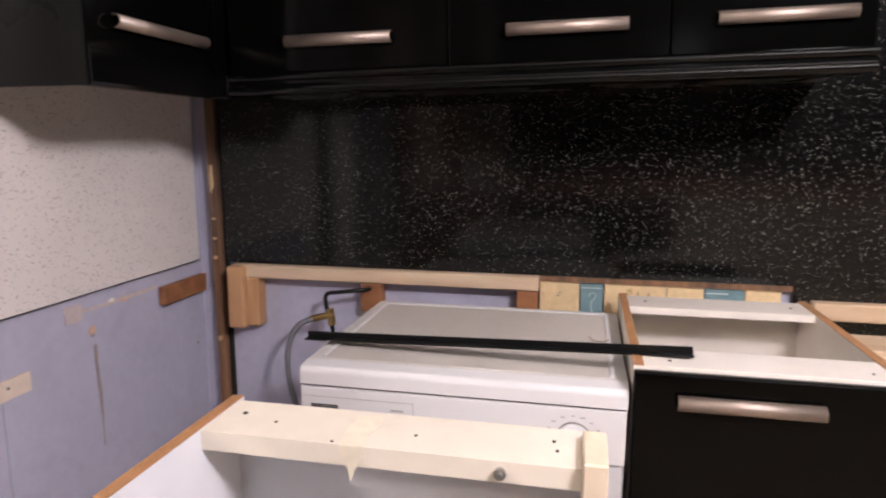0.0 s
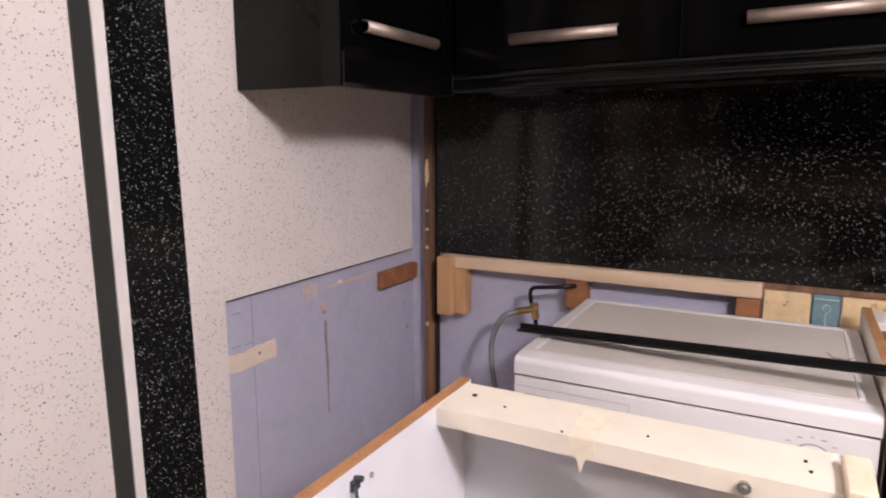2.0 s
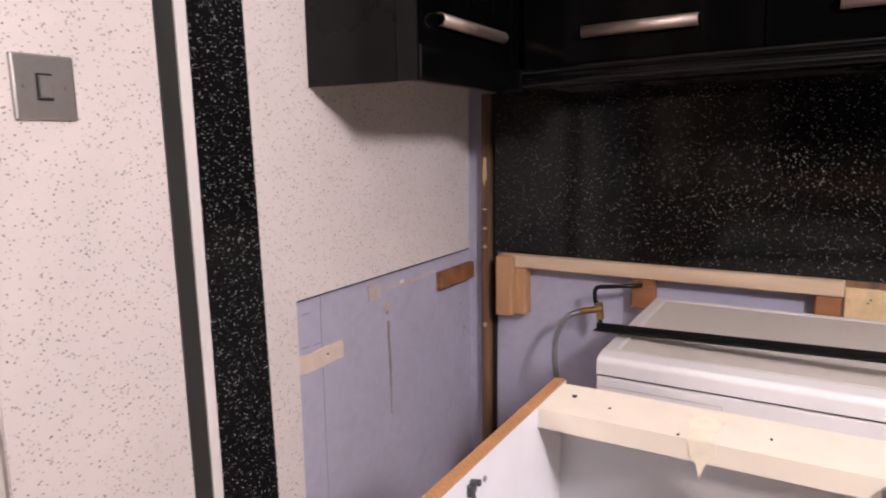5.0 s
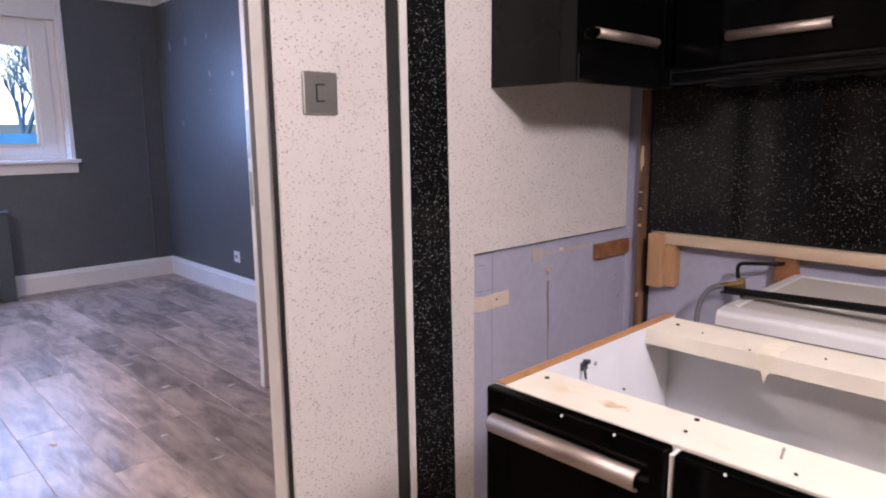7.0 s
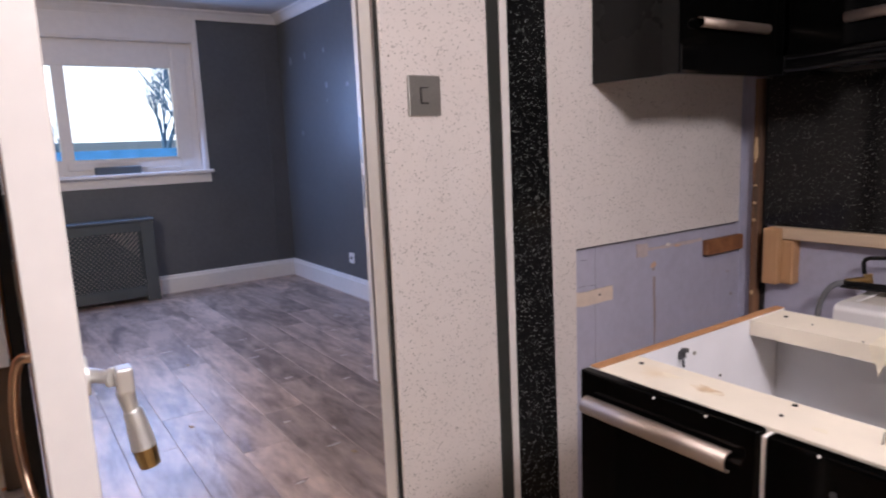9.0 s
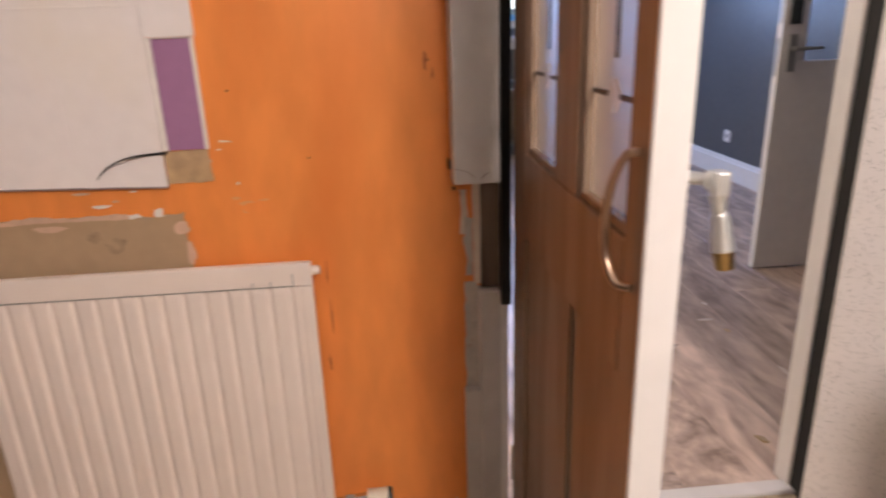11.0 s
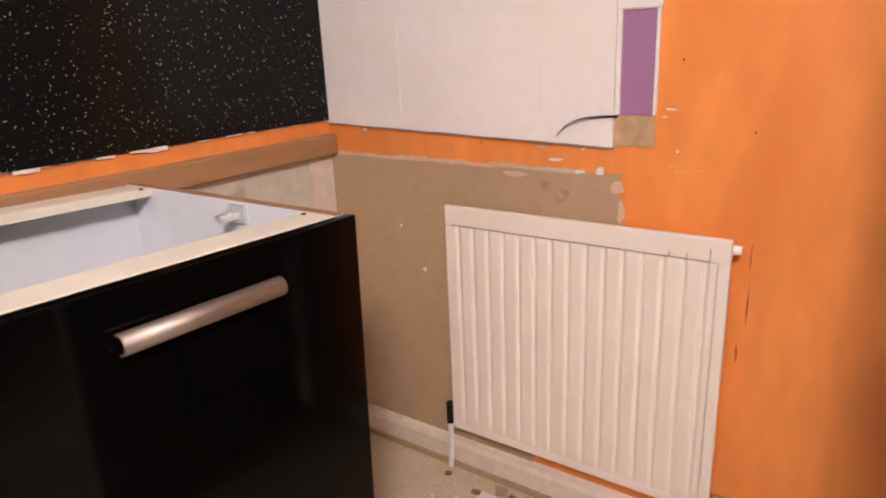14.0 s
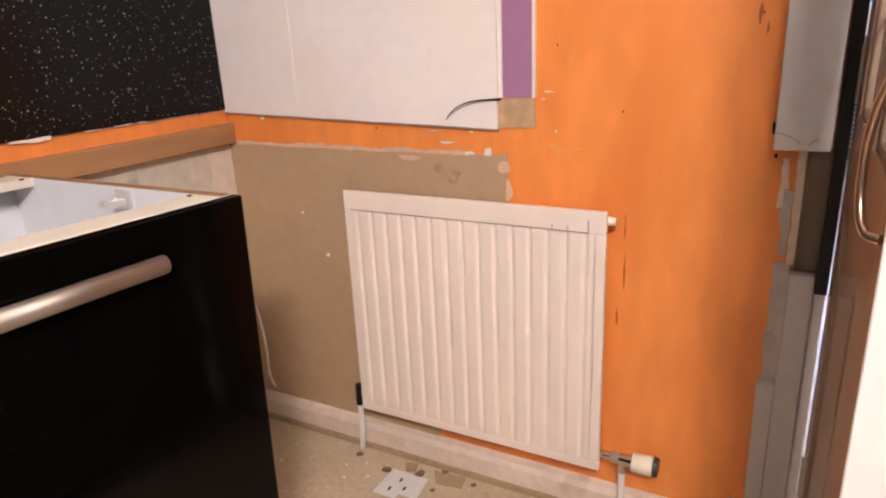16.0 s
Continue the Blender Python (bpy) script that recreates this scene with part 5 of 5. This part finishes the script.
# ---------------------------------------------------------------- the grey room beyond the doorway
GX, GN, GS = -4.756, 3.745, -1.6
WY0, WY1, WZ0, WZ1 = 1.15, 2.97, 1.055, 2.13
structure("wall_grey_north", boxes(((GX - 0.2, GN, 0), (-0.17, GN + 0.1, TOP))), M_GREYPAINT, "dark blue grey painted wall with filler spots", "wall")
structure("wall_grey_south", boxes(((GX - 0.2, GS - 0.1, 0), (-0.17, GS, TOP))), M_GREYPAINT, "dark blue grey painted wall", "wall")
structure("wall_grey_west", pierced((GX - 0.2, GS, 0), (GX, GN, TOP), (WY0 - 0.012, WZ0 - 0.028), (WY1 + 0.012, WZ1 + 0.012)), M_GREYPAINT, "dark grey painted window wall", "wall")
structure("wall_grey_east", boxes(((-0.176, GS, 0), (-0.1705, 1.405, TOP)), ((-0.176, 2.19, 0), (-0.1705, GN, TOP)), ((-0.176, 1.405, 2.03), (-0.1705, 2.19, TOP))), M_GREYPAINT, "dark grey painted wall round the doorway", "wall")
structure("ceiling_grey", boxes(((GX - 0.2, GS - 0.1, TOP), (-0.17, GN + 0.1, TOP + 0.1))), M_CEIL, "white ceiling of the grey room", "ceiling")
structure("subfloor", boxes(((GX - 0.2, GS - 0.1, -0.11), (-0.116, GN + 0.1, -0.009))), M_KFLOOR, "subfloor under the laminate", "floor")
cove = [(0, 0), (0.0, -0.075), (0.012, -0.075), (0.022, -0.055), (0.05, -0.025), (0.075, -0.012), (0.075, 0)]
structure("coving", prism([(GX + u, TOP + v) for u, v in cove], 1, GS, GN), M_WHITE, "white moulded coving", "coving")
structure("coving", prism([(GN - u, TOP + v) for u, v in cove], 0, GX, -0.18), M_WHITE, "white moulded coving", "coving")
sk = [(0, 0), (0.020, 0), (0.020, 0.125), (0.012, 0.140), (0.012, 0.150), (0.004, 0.158), (0, 0.158)]
structure("skirting_grey_west", prism([(GX + u, v) for u, v in sk], 1, GS, GN), M_WHITE, "tall white skirting board", "skirting")
structure("skirting_grey_north", prism([(GN - u, v) for u, v in sk], 0, GX, -1.62), M_WHITE, "tall white skirting board", "skirting")

win = thing("window_1", (GX, 2.06, WZ0), "white framed window with a deep sill, daylight outside", "window", kind="structure")
part("surround", boxes(((GX, WY1 + 0.012, WZ0 - 0.01), (GX + 0.022, 3.018, 2.325)), ((GX, WY0 - 0.078, WZ0 - 0.01), (GX + 0.022, WY0 - 0.012, 2.325)), ((GX, WY0 - 0.0118, WZ1 + 0.012), (GX + 0.020, WY1 + 0.0118, 2.325)), bevel=0.003), M_WHITE, win)
part("reveal", boxes(((GX - 0.19, WY1, WZ0), (GX + 0.012, WY1 + 0.0118, WZ1 + 0.0118)), ((GX - 0.19, WY0 - 0.0118, WZ0), (GX + 0.012, WY0, WZ1 + 0.0118)), ((GX - 0.19, WY0, WZ1), (GX + 0.012, WY1, WZ1 + 0.0118))), M_WHITE, win)
part("window_sill", boxes(((GX + 0.0005, WY0 - 0.10, WZ0 - 0.028), (GX + 0.07, 3.045, WZ0)), ((GX - 0.19, WY0 - 0.0118, WZ0 - 0.0278), (GX, WY1 + 0.0118, WZ0 - 0.0005)), bevel=0.006, seg=2), M_WHITE, win)
part("apron", boxes(((GX, WY0 - 0.09, 0.945), (GX + 0.022, 3.030, WZ0 - 0.0282)), bevel=0.003), M_WHITE, win)
FX = GX - 0.12
part("window_frame", boxes(((FX, WY1 - 0.185, WZ0), (FX + 0.06, WY1, WZ1)), ((FX, WY0, WZ0), (FX + 0.06, WY0 + 0.10, WZ1)), ((FX, WY0 + 0.1001, WZ0), (FX + 0.06, WY1 - 0.1851, WZ0 + 0.125)), ((FX, WY0 + 0.1001, WZ1 - 0.205), (FX + 0.06, WY1 - 0.1851, WZ1)), ((FX, 1.90, WZ0 + 0.1251), (FX + 0.06, 1.99, WZ1 - 0.2051)), bevel=0.006, seg=2), M_WHITE, win)
part("sash", boxes(((FX + 0.0602, WY1 - 0.165, WZ0 + 0.04), (FX + 0.075, WY1 - 0.055, WZ1 - 0.05)), ((FX + 0.0602, 1.93, WZ0 + 0.04), (FX + 0.075, WY1 - 0.1655, WZ0 + 0.105)), bevel=0.005, seg=2), M_WHITE, win)
for a, b in ((WY0 + 0.10, 1.90), (1.99, WY1 - 0.185)):
    g = part("pane", boxes(((FX + 0.026, a - 0.005, WZ0 + 0.12), (FX + 0.032, b + 0.005, WZ1 - 0.20))), M_GLASS, win)
    g.visible_shadow = False
solid("foam_block", boxes(((GX - 0.035, 2.115, WZ0), (GX + 0.03, 2.46, WZ0 + 0.062)), bevel=0.006), M_RCOVER, "grey flat block lying on the window sill", "block")

rc = thing("radiator_cover", (GX + 0.1, 1.9, 0.0), "grey green radiator cover with a pierced grille", "radiator cover")
RX1, RC0, RC1 = GX + 0.19, 1.20, 2.470
part("top", boxes(((GX + 0.021, RC0 - 0.01, 0.665), (RX1 + 0.012, RC1 + 0.012, 0.688)), bevel=0.004), M_RCOVER, rc)
part("side", boxes(((GX + 0.021, RC1 - 0.018, 0.0), (RX1 - 0.0185, RC1, 0.6648))), M_RCOVER, rc)
part("side", boxes(((GX + 0.021, RC0, 0.0), (RX1 - 0.0185, RC0 + 0.018, 0.6648))), M_RCOVER, rc)
part("front_frame", boxes(((RX1 - 0.018, RC1 - 0.10, 0.0), (RX1, RC1, 0.6648)), ((RX1 - 0.018, RC0, 0.0), (RX1, RC0 + 0.10, 0.6648)), ((RX1 - 0.018, RC0 + 0.1002, 0.585), (RX1, RC1 - 0.1002, 0.6648)), ((RX1 - 0.018, RC0 + 0.1002, 0.04), (RX1, RC1 - 0.1002, 0.13)), bevel=0.002), M_RCOVER, rc)
gr = bmesh.new()
gy0, gy1, gz0, gz1 = RC0 + 0.10, RC1 - 0.10, 0.13, 0.585
for k in range(-12, 36):
    for s in (1, -1):
        y0 = gy0 + k * 0.036
        pts = []
        for zz in (gz0, gz1):
            pts.append((y0 + (zz - gz0) * s if s == 1 else y0 + (zz - gz0) * -1, zz))
        (ya, za), (yb, zb) = pts
        n_ = 40
        cl = [(ya + (yb - ya) * i / n_, za + (zb - za) * i / n_) for i in range(n_ + 1)]
        cl = [p for p in cl if gy0 <= p[0] <= gy1]
        if len(cl) > 1:
            rod(gr, (RX1 - 0.012 + 0.002 * s, cl[0][0], cl[0][1]), (RX1 - 0.012 + 0.002 * s, cl[-1][0], cl[-1][1]), 0.0075, seg=5)
part("heating_panel", boxes(((RX1 - 0.055, gy0 + 0.02, 0.10), (RX1 - 0.030, gy1 - 0.02, 0.60)), bevel=0.004), M_RAD, rc, "white radiator behind the grille")
part("grille", gr, M_RCOVER, rc, "pierced diamond grille")
pv = bmesh.new()
rod(pv, (GX + 0.06, RC1 + 0.03, 0.0), (GX + 0.06, RC1 + 0.03, 0.11), 0.008)
rod(pv, (GX + 0.06, RC1 + 0.03, 0.09), (GX + 0.06, RC1 + 0.03, 0.14), 0.017)
rod(pv, (GX + 0.06, RC1 + 0.001, 0.11), (GX + 0.06, RC1 + 0.03, 0.11), 0.008)
solid("radiator_valve", pv, M_RAD, "white radiator valve beside the cover", "valve")

for i, (x, z, a, b) in enumerate(((-3.775, 1.70, 0.045, 0.05), (-3.40, 1.675, 0.06, 0.035), (-4.323, 1.335, 0.035, 0.035), (-4.49, 1.97, 0.04, 0.08), (-4.17, 1.98, 0.028, 0.06), (-3.79, 1.98, 0.03, 0.04), (-3.78, 1.58, 0.02, 0.02))):
    structure("filler_spot", dab(1, GN - 0.0015, 0.0015, x, z, a, b, 70 + i), M_GREYFILLER, "white filler spot on the grey wall", "filler")
structure("painted_conduit", boxes(((GX, 3.585, 0.16), (GX + 0.010, 3.600, 1.95)), bevel=0.002), M_GREYPAINT, "painted cable conduit on the wall", "conduit")
so = thing("wall_socket", (-3.50, GN, 0.27), "small white wall socket plate", "socket")
part("plate", boxes(((-3.545, GN - 0.008, 0.265), (-3.460, GN, 0.35)), bevel=0.003), M_WHITE, so)
part("socket_hole", boxes(((-3.515, GN - 0.0088, 0.295), (-3.49, GN - 0.0079, 0.32))), M_GREYTRIM, so)

# white door of the grey room, open into it
wd = thing("door_2", (-1.63, 3.3, 0.0), "white half-glazed door standing open", "door")
LX0, LX1, LY0, LY1 = -1.652, -1.612, 2.912, 3.700
part("leaf", boxes(((LX0, LY0, 0.008), (LX1, LY1, 0.962)), ((LX0, LY0, 0.9622), (LX1, LY0 + 0.115, 1.985)), ((LX0, LY1 - 0.115, 0.9622), (LX1, LY1, 1.985)), ((LX0, LY0 + 0.1152, 1.86), (LX1, LY1 - 0.1152, 1.985)), bevel=0.002), M_WHITE, wd)
gl = part("pane", boxes(((-1.634, LY0 + 0.11, 0.955), (-1.629, LY1 - 0.11, 1.865))), M_GLASS, wd)
gl.visible_shadow = False
hb = boxes(((LX1, 2.945, 0.918), (LX1 + 0.008, 2.982, 1.075)), bevel=0.002)
plate = part("handle_plate", hb, M_NICKEL, wd, "grey metal handle plate")
lv = bmesh.new()
rod(lv, (LX1 + 0.008, 2.963, 1.015), (LX1 + 0.045, 2.963, 1.015), 0.009)
rod(lv, (LX1 + 0.045, 2.955, 1.015), (LX1 + 0.045, 3.075, 1.016), 0.009, 0.007)
part("lever", lv, M_NICKEL, plate)
part("finger_plate", boxes(((LX1, 2.938, 1.115), (LX1 + 0.010, 2.988, 1.30)), bevel=0.0045, seg=3), M_GREYTRIM, wd, "dark oval lock plate")
part("lock_plate", boxes(((-1.642, LY0 - 0.0012, 0.90), (-1.622, LY0 + 0.001, 1.06)), ((-1.642, LY0 - 0.0012, 1.12), (-1.622, LY0 + 0.001, 1.34))), M_NICKEL, wd)
for z in (0.25, 1.0, 1.75):
    part("hinge", rod(bmesh.new(), (-1.606, LY1 + 0.006, z - 0.045), (-1.606, LY1 + 0.006, z + 0.045), 0.006), M_NICKEL, wd)
structure("door_frame_grey", boxes(((-1.66, LY1 + 0.012, 0), (-1.60, GN, 2.03)), bevel=0.002), M_WHITE, "white door frame in the grey wall", "door frame")

# scraps on the laminate
for x, y, s in ((-0.345, 2.205, 0.03), (-0.30, 2.255, 0.012), (-1.02, 2.46, 0.02), (-2.6, 2.2, 0.02), (-1.7, 2.0, 0.02), (-0.62, 1.72, 0.015)):
    bm = prism([(x, y), (x + s, y + s * 0.3), (x + s * 1.2, y + s * 0.8), (x + s * 0.3, y + s * 0.7)], 2, 0.0, s * 0.22)
    solid("floor_scrap", bm, M_CARD if s > 0.015 else M_FILLER, "small crumpled scrap on the laminate", "litter", "scraps on the floor")

# chips and dents: pale dabs paint their lit edges, dark dabs the shaded side
chips = random.Random(12)
for i in range(52):
    x, y = -0.45 - 3.4 * chips.random() ** 1.4, 1.914 + 0.197 * chips.randrange(-1, 9)
    if i % 3:
        y += chips.uniform(0.03, 0.16)
        structure("floor_chip_shading", dab(2, 0.0002, 0.0022, x, y, chips.uniform(0.008, 0.018), chips.uniform(0.03, 0.075), 170 + i), M_CHIP_HIGHLIGHT, "raised dent across a laminate plank, its highlight painted pale", "floor chip")
        structure("floor_chip_shading", dab(2, 0.0002, 0.0010, x - 0.012, y + 0.006, 0.012, chips.uniform(0.03, 0.06), 240 + i), M_BROWNSMEAR, "dark painted shade side of a dent across a laminate plank", "floor chip")
    else:
        structure("floor_chip_shading", dab(2, 0.0002, 0.0012, x, y, chips.uniform(0.03, 0.09), chips.uniform(0.006, 0.013), 170 + i), M_CHIP_HIGHLIGHT, "small chip along a joint of the laminate, its highlight painted pale", "floor chip")

# ---------------------------------------------------------------- outside the window
structure("ground", boxes(((-120, -80, -0.9), (GX - 0.25, 90, -0.8))), M_LAWN, "grass outside the window", "ground")
fence = thing("fence", (-11.0, 3.0, -0.8), "blue painted board fence outside", "fence")
fb = boxes(((-11.03, -2.5, 0.0), (-11.0, 9.0, 0.166)), bevel=0.006)
first = part("board", fb, M_FENCE, fence)
for i in range(1, 12):
    o = new("board", first.data)
    o.parent = fence
    o.matrix_parent_inverse = Matrix.Translation(fence.location).inverted()
    o.location = (0.012 * (i % 2), 0, -0.8 + 0.176 * i)
first.location = (0, 0, -0.8)
for y in (-2.5, -0.7, 1.1, 2.9, 4.7, 6.5, 8.3):
    part("post", boxes(((-11.12, y, -0.8), (-11.031, y + 0.09, 1.30)), bevel=0.006), M_FENCE, fence)
house = thing("house", (-40, 14, -0.8), "pale rendered house with a slate roof in the distance", "house")
part("wall", boxes(((-44, 4, -0.8), (-36, 16, 0.7))), M_RENDER, house)
part("roof", prism([(-44.4, 0.7), (-35.6, 0.7), (-40, 2.0)], 1, 3.6, 16.4), M_ROOF, house)


def bare_tree(x, y, base, height, seed):
    """A leafless tree: tapered trunk and branches that fork into twigs."""
    r = random.Random(seed)
    t = thing("tree", (x, y, base), "bare winter tree with many thin twigs", "tree", "trees")
    trunk, twigs = bmesh.new(), bmesh.new()

    def limb(p, d, length, rad, depth):
        q = p + d * length
        rod(trunk if depth < 2 else twigs, p, q, rad, rad * 0.68, 6 if depth < 2 else 4)
        if depth >= 5:
            return
        for k in range(3 if depth else 4):
            side = Vector((r.uniform(-1, 1), r.uniform(-1, 1), r.uniform(0.0, 0.7)))
            nd = (d * 1.5 + side * 0.62).normalized()
            limb(p + d * length * (r.uniform(0.45, 1.0) if depth else r.uniform(0.55, 1.0)), nd, length * r.uniform(0.60, 0.78), rad * 0.55, depth + 1)

    limb(Vector((x, y, base)), Vector((0.03, 0.02, 1)).normalized(), height * 0.15, height * 0.0085, 0)
    part("trunk", trunk, M_BARK_GLARE, t)
    part("crown", twigs, M_BARK_GLARE, t, "fine bare twigs")


bare_tree(-20.0, 6.75, -0.8, 15.0, 3)
bare_tree(-21.5, 6.1, -0.8, 13.0, 8)
bare_tree(-23.0, 3.2, -0.8, 8.5, 5)

skyglow = bpy.data.materials.new("bright_overcast_sky")
skyglow.use_nodes = True
em = skyglow.node_tree.nodes.new("ShaderNodeEmission")
em.inputs[0].default_value, em.inputs[1].default_value = (0.86, 0.94, 1.0, 1), 3.2
skyglow.node_tree.links.new(em.outputs[0], skyglow.node_tree.nodes["Material Output"].inputs[0])
structure("backdrop", boxes(((-90, -60, -0.8), (-89.5, 70, 60))), skyglow, "bright overcast winter sky", "sky")

# ---------------------------------------------------------------- laminate planks, last
lam = thing("laminate_floor", (-2.4, 1.0, -0.009), "grey wood effect laminate planks", "floor", kind="structure")
PW, PL = 0.197, 1.285
plank = boxes(((0, 0.0003, -0.009), (PL - 0.0006, PW - 0.0003, 0.0)), bevel=0.0015)
plank_me = bpy.data.meshes.new("plank")
plank.to_mesh(plank_me)
plank.free()
plank_me.materials.append(M_LAMINATE)
row = 0
y = 1.914 - 18 * PW
while y < GN - 0.02:
    x = GX - 0.9 * ((row * 0.37) % 1.0) - 0.35
    while x < -0.12:
        lo, hi = max(x, GX), min(x + PL, -0.118)
        if hi - lo > 0.03:
            o = new("plank", plank_me)
            o.parent = lam
            o.matrix_parent_inverse = Matrix.Translation(lam.location).inverted()
            o.location, o.scale = (lo, y, 0.0), ((hi - lo) / PL, min(1, (GN - y) / PW), 1)
        x += PL
    y += PW
    row += 1
